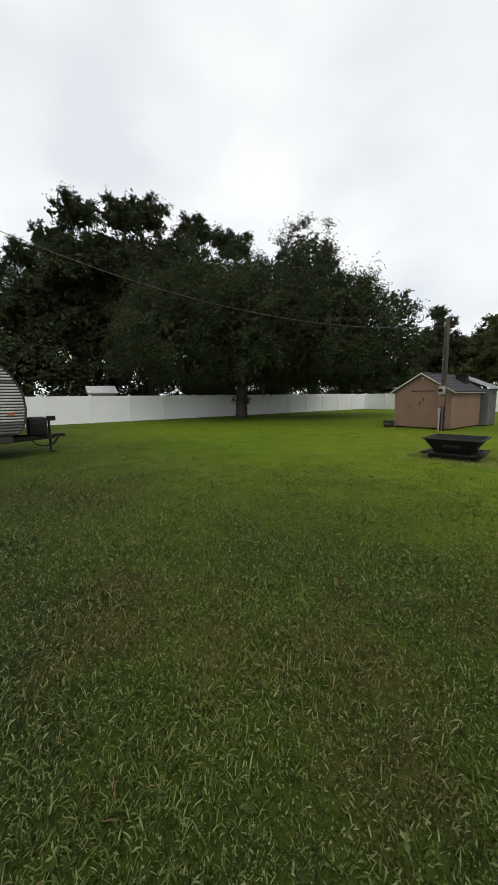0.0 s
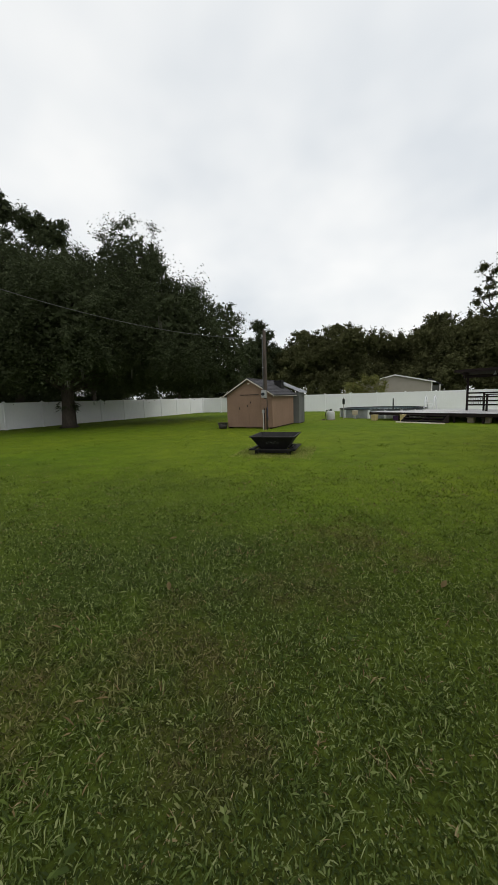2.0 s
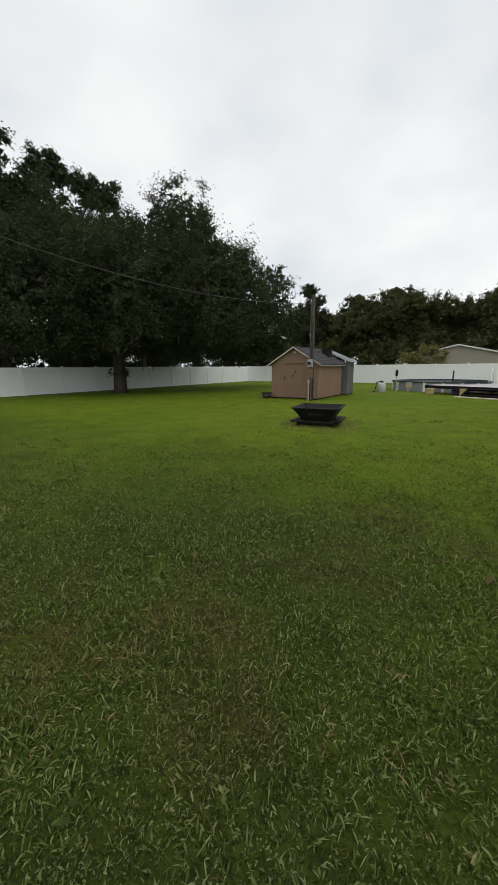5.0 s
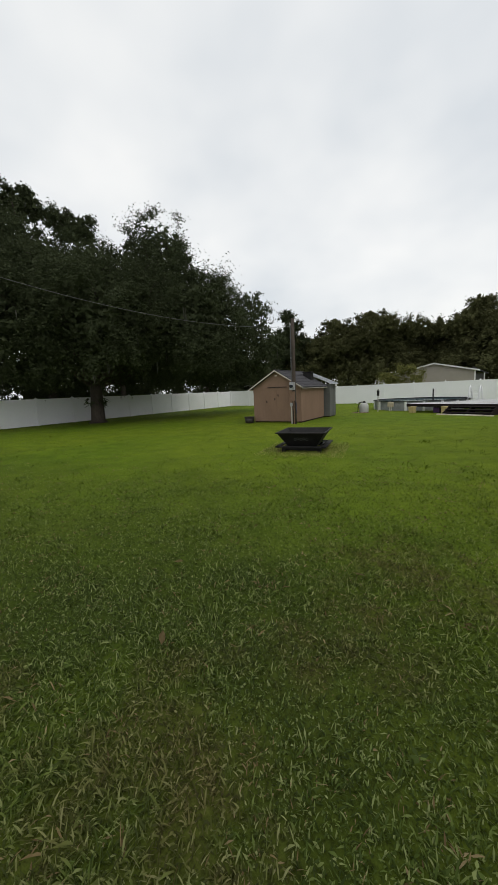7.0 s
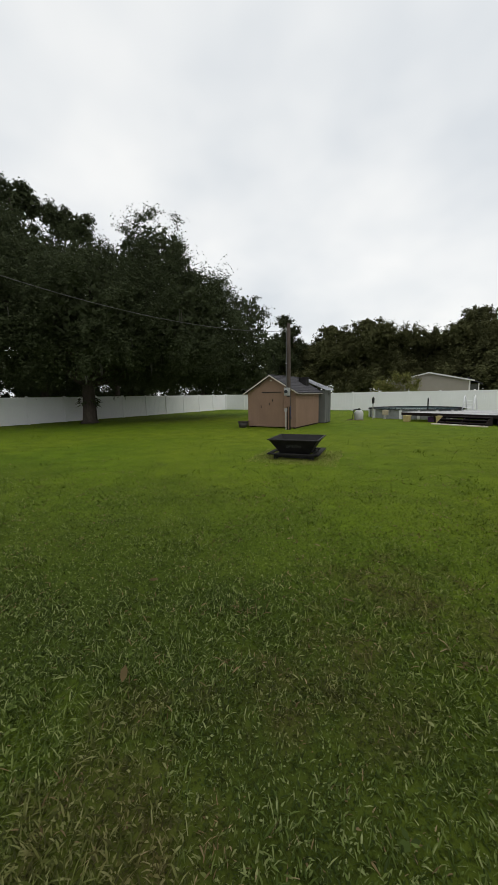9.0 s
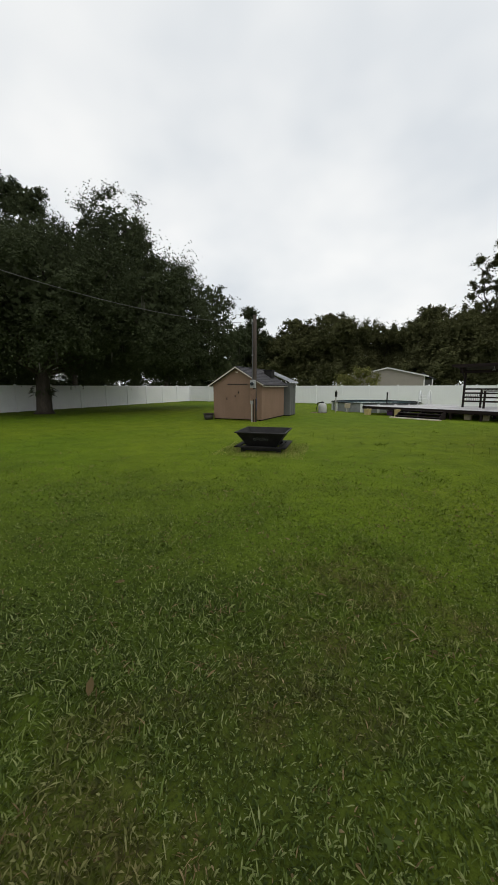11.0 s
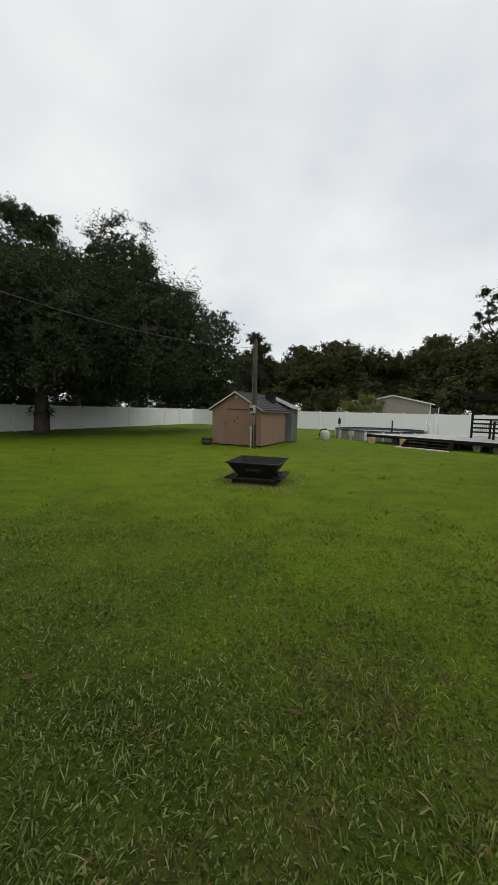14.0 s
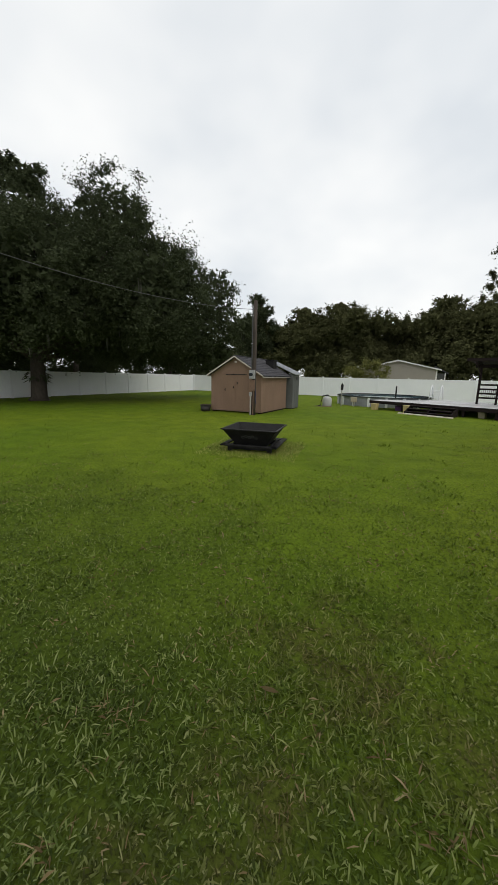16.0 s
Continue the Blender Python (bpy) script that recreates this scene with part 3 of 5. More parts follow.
# ---------------- fire pit ----------------
def fire_pit():
    r = thing("fire_pit", pose(4.20, -6.85, 0, 0, 0, 10), "square black steel fire pit with flared sides on the lawn", "fire pit")
    a, b, z0, z1, t = 0.60, 0.36, 0.14, 0.50, 0.012
    for k in range(4):
        q = Matrix.Rotation(k * math.pi / 2, 4, "Z")
        bm = bmesh.new()
        v = [(-b, -b, z0), (b, -b, z0), (a, -a, z1), (-a, -a, z1)]
        prism(bm, v, (0, t, 0.006))
        bmesh.ops.transform(bm, matrix=q, verts=bm.verts)
        side = part("side_panel", bm, BLACKMETAL, r)
        # punched ring pattern, worn to bare grey
        for i in range(5):
            rg = bmesh.new()
            x = (-0.15 + 0.075 * i) * (1 if k % 2 == 0 else 0.7)
            for j in range(12):
                g0, g1 = 2 * math.pi * j / 12, 2 * math.pi * (j + 1) / 12
                zc = 0.335 + (0.012 if i % 2 else -0.012)
                f = lambda g, rr: (x + rr * math.cos(g), -(b + (a - b) * (zc + rr * math.sin(g) - z0) / (z1 - z0)) - 0.004, zc + rr * math.sin(g))
                rg.faces.new([rg.verts.new(f(*w)) for w in ((g0, 0.034), (g1, 0.034), (g1, 0.024), (g0, 0.024))])
            bmesh.ops.transform(rg, matrix=q, verts=rg.verts)
            bmesh.ops.solidify(rg, geom=rg.faces, thickness=0.003)
            part("ring_motif", rg, SOOT, side, "worn grey ring motif")
        rim = bmesh.new()
        box(rim, -a - 0.03, a + 0.03, -a - 0.03, -a + 0.012, z1 - 0.012, z1 + 0.014, 0.005)
        bmesh.ops.transform(rim, matrix=q, verts=rim.verts)
        part("rim", rim, BLACKMETAL, r, "flat steel rim")
        low = bmesh.new()
        box(low, -0.64, 0.64, -0.64, -0.52, 0.135, 0.165, 0.006)
        bmesh.ops.transform(low, matrix=q, verts=low.verts)
        part("shelf_rail", low, BLACKMETAL, r, "lower steel ledge")
        leg = bmesh.new()
        box(leg, -0.50, -0.40, -0.50, -0.40, 0, 0.15, 0.005)
        box(leg, -0.42, 0.42, -0.47, -0.42, 0.045, 0.14)
        bmesh.ops.transform(leg, matrix=q, verts=leg.verts)
        part("leg", leg, BLACKMETAL, r)
        st = bmesh.new()
        box(st, -0.03, 0.03, -0.62, -0.34, 0.125, 0.145)
        bmesh.ops.transform(st, matrix=q, verts=st.verts)
        part("strut", st, BLACKMETAL, r)
    part("floor_plate", boxes((-b, b, -b, b, z0 - 0.012, z0 + 0.004)), BLACKMETAL, r)
    part("grate", boxes(*[(-0.47, 0.47, y - 0.008, y + 0.008, 0.33, 0.345) for y in [-0.40 + 0.1 * i for i in range(9)]]), BLACKMETAL, r, "sooty steel cooking grate")


fire_pit()


def planter():
    r = thing("plant_pot", pose(-1.50, -0.28, 0), "dark plastic tub of soil beside the shed", "plant pot")
    bm = bmesh.new()
    bmesh.ops.create_cone(bm, cap_ends=True, segments=24, radius1=0.20, radius2=0.26, depth=0.30)
    bmesh.ops.translate(bm, vec=(0, 0, 0.15), verts=bm.verts)
    top = max(bm.faces, key=lambda f: f.calc_center_median().z)
    bmesh.ops.inset_region(bm, faces=[top], thickness=0.02)
    bmesh.ops.translate(bm, vec=(0, 0, -0.05), verts=top.verts)
    smooth(part("tub", bm, POT, r))
    part("rim", rods(((0, 0, 0.285), (0, 0, 0.31), 0.275), seg=24), POT, r)
    part("soil", rods(((0, 0, 0.30), (0, 0, 0.318), 0.235, 0.22), seg=24), SOIL, r)


planter()


# ---------------- trees ----------------
def unit(a):
    return a / np.linalg.norm(a, axis=1)[:, None]


def leaf_shapes(rng, c, n, size, corners):
    """A kite or a triangle for each leaf, at c, facing n."""
    count = len(c)
    n = unit(n)
    t = unit(np.cross(n, rng.normal(size=(count, 3))))
    b = np.cross(n, t)
    s = size * (0.6 + 0.8 * rng.random(count))[:, None]
    if corners == 4:
        v = np.stack([c - t * s, c + b * s * 0.58 + n * s * 0.1, c + t * s, c - b * s * 0.58 + n * s * 0.1], 1)
    else:
        v = np.stack([c - t * s, c + t * s * 0.7 + b * s * 0.7, c + t * s * 0.6 - b * s * 0.6], 1)
    return v.reshape(-1, 3), np.arange(count * corners).reshape(-1, corners)


def sprays(rng, centres, radii, outward, count, size, corners, low, reach=1.0):
    """Leaves strung along twigs that fan out of each clump, tighter at the clump and looser at its tips."""
    w = radii ** 2.0
    twigs = count // 16
    pick = rng.choice(len(centres), twigs, p=w / w.sum())
    d = unit(outward[pick] * 0.75 + rng.normal(size=(twigs, 3)) * 0.75 + np.array([0, 0, 0.22]))
    ln = radii[pick] * (0.55 + 0.95 * rng.random(twigs) ** 2.1) * reach
    k = rng.integers(0, twigs, count)
    u = rng.random(count) ** 0.62
    c = centres[pick][k] + d[k] * (ln[k] * u)[:, None]
    c += rng.normal(size=(count, 3)) * (ln[k] * 0.125)[:, None]
    c[:, 2] -= 0.10 * ln[k] * u * u
    n = d[k] * 0.5 + rng.normal(size=(count, 3)) * 0.55 + np.array([0, 0, 0.75])
    ok = c[:, 2] > low + 0.5 * np.sin(c[:, 0] * 1.7) * np.cos(c[:, 1] * 1.3)
    return leaf_shapes(rng, c[ok], n[ok], size, corners)


def crown_clumps(rng, lobes, per, inner):
    """Clumps over the outer shell of the lobes and, fewer, within them."""
    cs, rs, out = [], [], []
    L = np.array(lobes)
    for x, y, z, a, h in lobes:
        m = max(6, int(per * a * a))
        d = unit(rng.normal(size=(m, 3)))
        k = np.where(rng.random(m) < inner, 0.35 + 0.4 * rng.random(m), 0.72 + 0.19 * rng.random(m))
        p = np.array([x, y, z]) + d * k[:, None] * np.array([a, a, h])
        q = (p[:, None, :] - L[None, :, :3]) / np.stack([L[:, 3], L[:, 3], L[:, 4]], 1)[None]
        deep = (np.linalg.norm(q, axis=2) < 0.6).sum(1)
        keep = deep <= (k < 0.7)
        cs.append(p[keep])
        rs.append(a * (0.20 + 0.20 * rng.random(keep.sum())))
        out.append(d[keep])
    return np.concatenate(cs), np.concatenate(rs), np.concatenate(out)


def moss_strands(rng, cs, rs, count, root):
    vs, fs = [], []
    for i in rng.choice(len(cs), count):
        x, y, z = cs[i] + rng.normal(size=3) * rs[i] * 0.6
        z -= rs[i] * 0.3
        ln = 0.3 + 0.6 * rng.random()
        a = rng.random() * 6.3
        for s in range(3):
            a += 1.1
            w = 0.012 + 0.02 * rng.random()
            dx, dy = math.cos(a) * w, math.sin(a) * w
            o = rng.normal(size=2) * 0.06
            k = len(vs)
            vs += [(x + o[0] - dx, y + o[1] - dy, z), (x + o[0] + dx, y + o[1] + dy, z), (x + o[0] + dx * 0.6 + 0.04, y + o[1] + dy * 0.6, z - ln * 0.6), (x + o[0] - dx * 0.5, y + o[1] - dy * 0.5, z - ln * 0.6), (x + o[0] + 0.02, y + o[1], z - ln), (x + o[0], y + o[1] + 0.01, z - ln)]
            fs += [(k, k + 1, k + 2, k + 3), (k + 3, k + 2, k + 4, k + 5)]
    tagged(scatter("hanging_moss", vs, fs, MOSS, root), kind="stuff")


def bough(bm, rng, a, b, r0, r1, seg=7):
    """A crooked branch from a to b that thins out."""
    a, b = Vector(a), Vector(b)
    n, ln = 6, (b - a).length
    pts = []
    for i in range(n + 1):
        u = i / n
        p = a.lerp(b, u)
        p.z += ln * 0.10 * math.sin(math.pi * u)
        if 0 < i < n:
            p += Vector(rng.normal(size=3)) * ln * 0.035
        pts.append(p)
    tube(bm, pts, [r0 + (r1 - r0) * i / n for i in range(n + 1)], seg)
    return pts


def tree(name, seed, lobes, fork, trunk, leaves, size, material, label, corners=4, per=3.0, inner=0.35, fill=0.05, low=2.0, moss=0, reach=1.0):
    """A trunk, boughs into each lobe of the crown, twigs in its clumps, and leaves strung on sprays.
    lobes: rows of x, y, z, half width, half height."""
    rng = np.random.default_rng(seed)
    root = thing(name, pose(0, 0, 0), label, "tree")
    bm = bmesh.new()
    tube(bm, [(0, 0, 0), (0.02, 0, 0.22), (0.05, 0.02, fork * 0.6), (0.0, 0.05, fork)], [trunk * 1.55, trunk * 1.1, trunk * 0.95, trunk * 0.85], 12)
    cs, rs, out = crown_clumps(rng, lobes, per, inner)
    for x, y, z, a, h in lobes:
        start = (0.0, 0.05, fork * (0.82 + 0.16 * rng.random()))
        pts = bough(bm, rng, start, (x, y, z + 0.3 * h), trunk * (0.36 + 0.08 * a / 3), trunk * 0.10)
        near = np.argsort(np.linalg.norm(cs - np.array([x, y, z]), axis=1))[:: max(1, len(cs) // 60)][:6]
        for i in near:
            bough(bm, rng, pts[3 + int(rng.integers(0, 4))], cs[i], trunk * 0.12, trunk * 0.03, 5)
    smooth(part("trunk", bm, BARK, root))
    v, f = sprays(rng, cs, rs, out, leaves, size, corners, low, reach)
    if fill:
        m = int(leaves * fill)
        w = np.array([a * a * h for *_, a, h in lobes])
        L = np.array(lobes)[rng.choice(len(lobes), m, p=w / w.sum())]
        c = L[:, :3] + unit(rng.normal(size=(m, 3))) * (rng.random(m) ** 0.4 * 0.68)[:, None] * np.stack([L[:, 3], L[:, 3], L[:, 4]], 1)
        c = c[c[:, 2] > low + 0.4]
        v2, f2 = leaf_shapes(rng, c, rng.normal(size=(len(c), 3)), size * 3.0, corners)
        v, f = np.concatenate([v, v2]), np.concatenate([f, f2 + len(v)])
    scatter("crown", v, f, material, root)
    if moss:
        moss_strands(rng, cs, rs, moss, root)
    return root


def round_lobes(seed, height, spread, clear, count):
    """Lobes heaped into a broad uneven crown."""
    rng = random.Random(seed)
    mid, hh = (height + clear) / 2, (height - clear) / 2
    rows = [(0, 0, mid, spread * 0.62, hh * 0.72)]
    for i in range(count):
        a = 2 * math.pi * i / count + rng.uniform(-0.3, 0.3)
        k, e = rng.uniform(0.45, 0.68), rng.uniform(-0.62, 0.66)
        w = spread * rng.uniform(0.32, 0.46)
        rows.append((spread * k * math.cos(a), spread * k * math.sin(a), mid + e * hh, w, w * 0.75))
    rows.append((spread * rng.uniform(-0.2, 0.2), 0, height - spread * 0.26, spread * 0.36, spread * 0.26))
    return rows


# the big oak leans out over the lawn, away from the fence: lobes by way across, way back, height
ACROSS, BACK = Vector((0.590, 0.807, 0)), Vector((-0.807, 0.590, 0))
OAK_LOBES = []
for across, back, z, w, h in (
        (4.9, 0.5, 10.3, 2.3, 2.9), (5.6, -1.0, 8.2, 2.6, 2.6), (3.4, 0.5, 9.2, 2.2, 2.6), (0.6, 1.0, 8.6, 2.7, 2.9), (-2.6, 0.5, 8.4, 3.0, 3.2),
        (-5.6, 0, 7.4, 3.0, 3.0), (8.5, 0.2, 7.5, 2.0, 2.2), (11.5, 0.6, 7.1, 1.8, 2.0), (12.2, 0, 4.9, 1.8, 1.7), (9.3, -0.5, 4.8, 2.6, 2.2),
        (5.8, -3.0, 5.6, 3.2, 2.7), (5.6, 3.6, 6.0, 3.4, 3.0), (0.8, -3.4, 5.6, 3.2, 2.8), (0.2, 4.0, 5.8, 3.4, 3.0), (-4.2, -2.4, 5.2, 3.0, 2.6),
        (2.6, 0, 4.4, 2.8, 2.0), (10.2, 2.2, 4.0, 2.4, 1.7), (-7.0, 1.5, 4.8, 2.6, 2.2),
        (-3.0, 1.5, 3.3, 2.6, 1.2), (5.0, 1.0, 3.2, 3.0, 1.2), (8.6, 1.2, 2.9, 2.4, 1.0), (11.4, 0.8, 3.0, 1.8, 1.0)):
    c = ACROSS * across + BACK * back
    OAK_LOBES.append((c.x, c.y, z + 0.4, w * 1.12, h * 1.17))
oak = tree("live_oak", 3, OAK_LOBES, 2.7, 0.40, 430000, 0.062, OAK_LEAF, "large dark live oak with a low spreading crown", 3, 6.0, 0.35, 0.06, 1.9, 120)
oak.matrix_basis = pose(-12.7, -1.1, 0)


def trunk_sprouts():
    r = thing("trunk_sprouts", pose(-12.7, -1.1, 0), "leafy sprouts growing from the oak trunk", "plant")
    rng = np.random.default_rng(8)
    vs, fs = [], []
    for i in range(40):
        a = rng.random() * 6.3
        z = 1.15 + rng.random() * 0.6
        o = np.array([math.cos(a) * 0.4, math.sin(a) * 0.4, z])
        d = np.array([math.cos(a), math.sin(a), 0.2 - rng.random() * 0.9])
        d /= np.linalg.norm(d)
        s = np.cross(d, [0, 0, 1.0])
        s /= np.linalg.norm(s)
        ln = 0.30 + 0.30 * rng.random()
        k = len(vs)
        vs += [tuple(o), tuple(o + d * ln * 0.5 + s * ln * 0.16), tuple(o + d * ln + np.array([0, 0, -0.1])), tuple(o + d * ln * 0.5 - s * ln * 0.16)]
        fs.append((k, k + 1, k + 2, k + 3))
    scatter("leaf_cluster", vs, fs, OAK_LEAF, r)
    part("stem", rods(((0.2, 0, 1.0), (0.42, 0.05, 1.5), 0.02), ((-0.2, 0.1, 1.0), (-0.42, 0.1, 1.45), 0.02), seg=6), BARK, r)


trunk_sprouts()
tall_oak = tree("live_oak", 14, round_lobes(14, 20.0, 6.0, 2.0, 13), 4.2, 0.36, 100000, 0.100, OAK_LEAF, "tall dark live oak behind the white fence", 3, 5.0, 0.35, 0.10, 2.2, 80)
wood_a = tree("woodland_tree", 11, round_lobes(11, 12.6, 5.8, 1.6, 9), 2.4, 0.26, 52000, 0.115, WOOD_LEAF, "dense dark broadleaf tree in the wood beyond the fence", 3, 4.5, 0.3, 0.12, 1.0)
wood_b = tree("woodland_tree", 12, round_lobes(21, 11.4, 6.2, 1.2, 10), 2.2, 0.28, 52000, 0.115, WOOD_LEAF, "dense dark broadleaf tree in the wood beyond the fence", 3, 4.5, 0.3, 0.12, 0.8)
TALL_LOBES = ((-2.1, 0, 13.2, 1.3, 1.1), (-1.2, 0.6, 15.3, 1.4, 1.2), (0.3, -0.4, 16.6, 1.5, 1.1), (1.6, 0.3, 15.4, 1.3, 1.2), (2.7, -0.2, 13.7, 1.2, 1.1), (0.4, 0.8, 13.6, 1.1, 0.9), (-0.8, -0.5, 11.4, 1.3, 0.9), (1.5, 0.4, 11.2, 1.4, 1.0))
tall_c = tree("woodland_tree", 13, TALL_LOBES, 8.5, 0.22, 17000, 0.10, WOOD_LEAF, "tall thin-crowned tree rising over the wood", 3, 4.5, 0.2, 0.0, 2.0, 0, 1.5)
wood_a.matrix_basis = pose(-5.0, 38, 0)
wood_b.matrix_basis = pose(4.2, 41, 0, 0, 0, 60) @ Matrix.Scale(0.9, 4)
tall_c.matrix_basis = pose(16.4, 38.0, 0) @ Matrix.Scale(1.05, 4)
tall_oak.matrix_basis = pose(-27.8, -8.3, 0) @ Matrix.Scale(0.96, 4)
for src, rows in (
    (tall_oak, ((-24.4, -3.2, 0.97, 100), (-21.4, 1.0, 0.90, 200), (-30.0, -12.6, 0.76, 20), (-22.5, 9.0, 0.72, 310), (-20.0, 20.0, 0.58, 70), (-14.5, 33.5, 0.66, 250))),
    (wood_a, ((-9.5, 36, 0.95, 30), (10.4, 38, 1.0, 120), (29, 36, (1.1, 1.1, 1.6), 300), (-14, 41, 0.80, 70), (18.0, 37, 0.90, 160))),
    (wood_b, ((-0.8, 36, 0.92, 130), (14.2, 37, 1.0, 230), (25.5, 37.5, (1.0, 1.0, 1.62), 330), (31.5, 30, 1.7, 80), (33, 20, 1.3, 170), (-19, 39, 0.85, 10), (8.2, 45, 1.0, 290), (22.5, 33, 1.05, 40))),
    (tall_c, ((19.6, 38.5, 0.98, 140), (24.5, 36.5, 1.14, 60), (27.8, 35, 1.16, 200))),
):
    for x, y, k, a in rows:
        o = copy_thing(src, pose(x, y, 0, 0, 0, a))
        o.scale = k if isinstance(k, tuple) else (k, k, k)


def undergrowth(x0, x1, y0, y1, top, count, seed, material, label):
    rng = np.random.default_rng(seed)
    m = count // 300
    cs = np.stack([x0 + (x1 - x0) * rng.random(m), y0 + (y1 - y0) * rng.random(m), 0.4 + (top - 0.8) * rng.random(m) ** 1.1], 1)
    v, f = sprays(rng, cs, 1.0 + 1.2 * rng.random(m), unit(rng.normal(size=(m, 3))), count, 0.17, 3, 0.6)
    tagged(scatter("undergrowth", v, f, material), label, "undergrowth", kind="stuff")


undergrowth(-28, -24, -24, 20, 5.5, 84000, 61, OAK_LEAF, "dark shrubby undergrowth beneath the oaks")
undergrowth(-30, -14, 20, 31, 6.0, 30000, 64, OAK_LEAF, "dark shrubby undergrowth behind the fence corner")
undergrowth(-26, 0, 31, 35, 5.4, 30000, 62, WOOD_LEAF, "dark shrubby undergrowth at the wood edge")
undergrowth(6, 34, 30, 34, 6.5, 42000, 63, WOOD_LEAF, "dark shrubby undergrowth at the wood edge")


def bush():
    rng = np.random.default_rng(21)
    r = thing("bush", pose(2.75, 21.2, 0), "light green rounded bush beyond the fence", "bush")
    cs = [((i - 30) / 30 * 1.9, rng.normal() * 0.5, 1.3 + rng.random() ** 0.7 * 2.0 * (1 - 0.25 * abs(i - 30) / 30)) for i in range(60)]
    v, f = sprays(rng, np.array(cs), np.full(60, 0.62), unit(rng.normal(size=(60, 3)) + np.array([0, 0, 0.6])), 12000, 0.06, 4, 0.3)
    scatter("foliage", v, f, BUSH_LEAF, r)
    part("stems", rods(*[((0.1 * i - 0.2, 0, 0), (0.5 * i - 1.0, 0.1, 1.9), 0.03, 0.015) for i in range(5)], seg=6), BARK, r)
    part("dead_branch", rods(((0.9, 0, 1.7), (1.35, 0, 3.0), 0.03, 0.012), ((1.2, 0, 2.6), (1.6, 0, 3.0), 0.02, 0.008), seg=6), POLEWOOD, r, "bare grey branch")


bush()


# ---------------- house ----------------
def house():
    r = thing("house", pose(0, 0, 0), "cream painted house with scalloped gable board and shingle roof", "house")
    X0, X1 = 11.5, 11.68
    N, S = -1.6, -17.0

    def wall(y0, y1, z0, z1):
        box(wb, X0, X1, y0, y1, z0, z1)

    wb = bmesh.new()
    W1, W2, D = (-3.22, -2.56), (-5.32, -4.74), (-6.34, -5.42)
    wall(W1[1], N, 0, 1.95)
    wall(W1[0], W1[1], 0, 0.79)
    wall(W1[0], W1[1], 1.73, 1.95)
    wall(W2[1], W1[0], 0, 1.95)
    wall(W2[0], W2[1], 0, 0.49)
    wall(W2[0], W2[1], 1.93, 1.95)
    wall(D[1], W2[0], 0, 1.95)
    wall(D[0], D[1], 1.93, 1.95)
    wall(D[0], D[1], 0, 0.10)
    wall(S, D[0], 0, 2.28)
    part("west_wall", wb, HOUSE_WALL, r)
    part("gable_wall", prism(bmesh.new(), [(X0, N, 1.952), (X0, -6.2, 1.952), (X0, -6.2, 2.54), (X0, N, 2.0)], (X1 - X0, 0, 0)), HOUSE_WALL, r)
    part("north_wall", boxes((X1, 19.0, N - 0.18, N, 0, 2.0)), HOUSE_WALL, r)
    part("east_wall", boxes((18.82, 19.0, S, N - 0.18, 0, 2.28)), HOUSE_WALL, r)
    part("south_wall", boxes((X1, 18.82, S, S + 0.18, 0, 2.28)), HOUSE_WALL, r)
    part("plinth", boxes((X0 - 0.025, X0, -9.0, N + 0.02, 0, 0.14)), CONCRETE, r, "rough concrete plinth")
    # block courses, faintly proud
    for i in range(9):
        z = 0.2 + i * 0.2
        for y0, y1 in ((W1[1] + 0.08, N), (W2[1] + 0.08, W1[0] - 0.08), (S, D[0] - 0.1)):
            part("block_course", boxes((X0 - 0.003, X0, y0, y1, z, z + 0.192)), HOUSE_WALL, r)

    def window(y0, y1, z0, z1):
        w = part("window", boxes((X0 - 0.03, X0 + 0.05, y0, y0 + 0.06, z0, z1), (X0 - 0.03, X0 + 0.05, y1 - 0.06, y1, z0, z1), (X0 - 0.03, X0 + 0.05, y0 + 0.06, y1 - 0.06, z1 - 0.06, z1), (X0 - 0.03, X0 + 0.05, y0 + 0.06, y1 - 0.06, z0, z0 + 0.06)), WINDOW_WHITE, r, "white sash window frame")
        mid = (z0 + z1) / 2
        part("meeting_rail", boxes((X0 - 0.015, X0 + 0.04, y0 + 0.06, y1 - 0.06, mid - 0.03, mid + 0.03)), WINDOW_WHITE, w)
        part("pane", boxes((X0 + 0.012, X0 + 0.02, y0 + 0.06, y1 - 0.06, mid + 0.03, z1 - 0.06)), GLASS, w)
        part("pane", boxes((X0 + 0.028, X0 + 0.036, y0 + 0.06, y1 - 0.06, z0 + 0.06, mid - 0.03)), GLASS, w)
        part("sill", boxes((X0 - 0.10, X0 - 0.006, y0 - 0.05, y1 + 0.05, z0 - 0.07, z0 - 0.005), bevel=0.006), HOUSE_TRIM, w)

    window(*W1, 0.79, 1.73)
    window(*W2, 0.49, 1.93)
    d = part("door", boxes((X0 + 0.11, X0 + 0.15, D[0] + 0.05, D[1] - 0.05, 0.10, 1.90), bevel=0.003), BROWN_DOOR, r, "brown wooden door with dark upper pane")
    part("door_pane", boxes((X0 + 0.10, X0 + 0.111, D[0] + 0.16, D[1] - 0.16, 0.98, 1.80)), GLASS, d)
    part("door_knob", rods(((X0 + 0.06, D[1] - 0.11, 0.92), (X0 + 0.11, D[1] - 0.11, 0.92), 0.028, 0.02)), RUSTBOX, d)
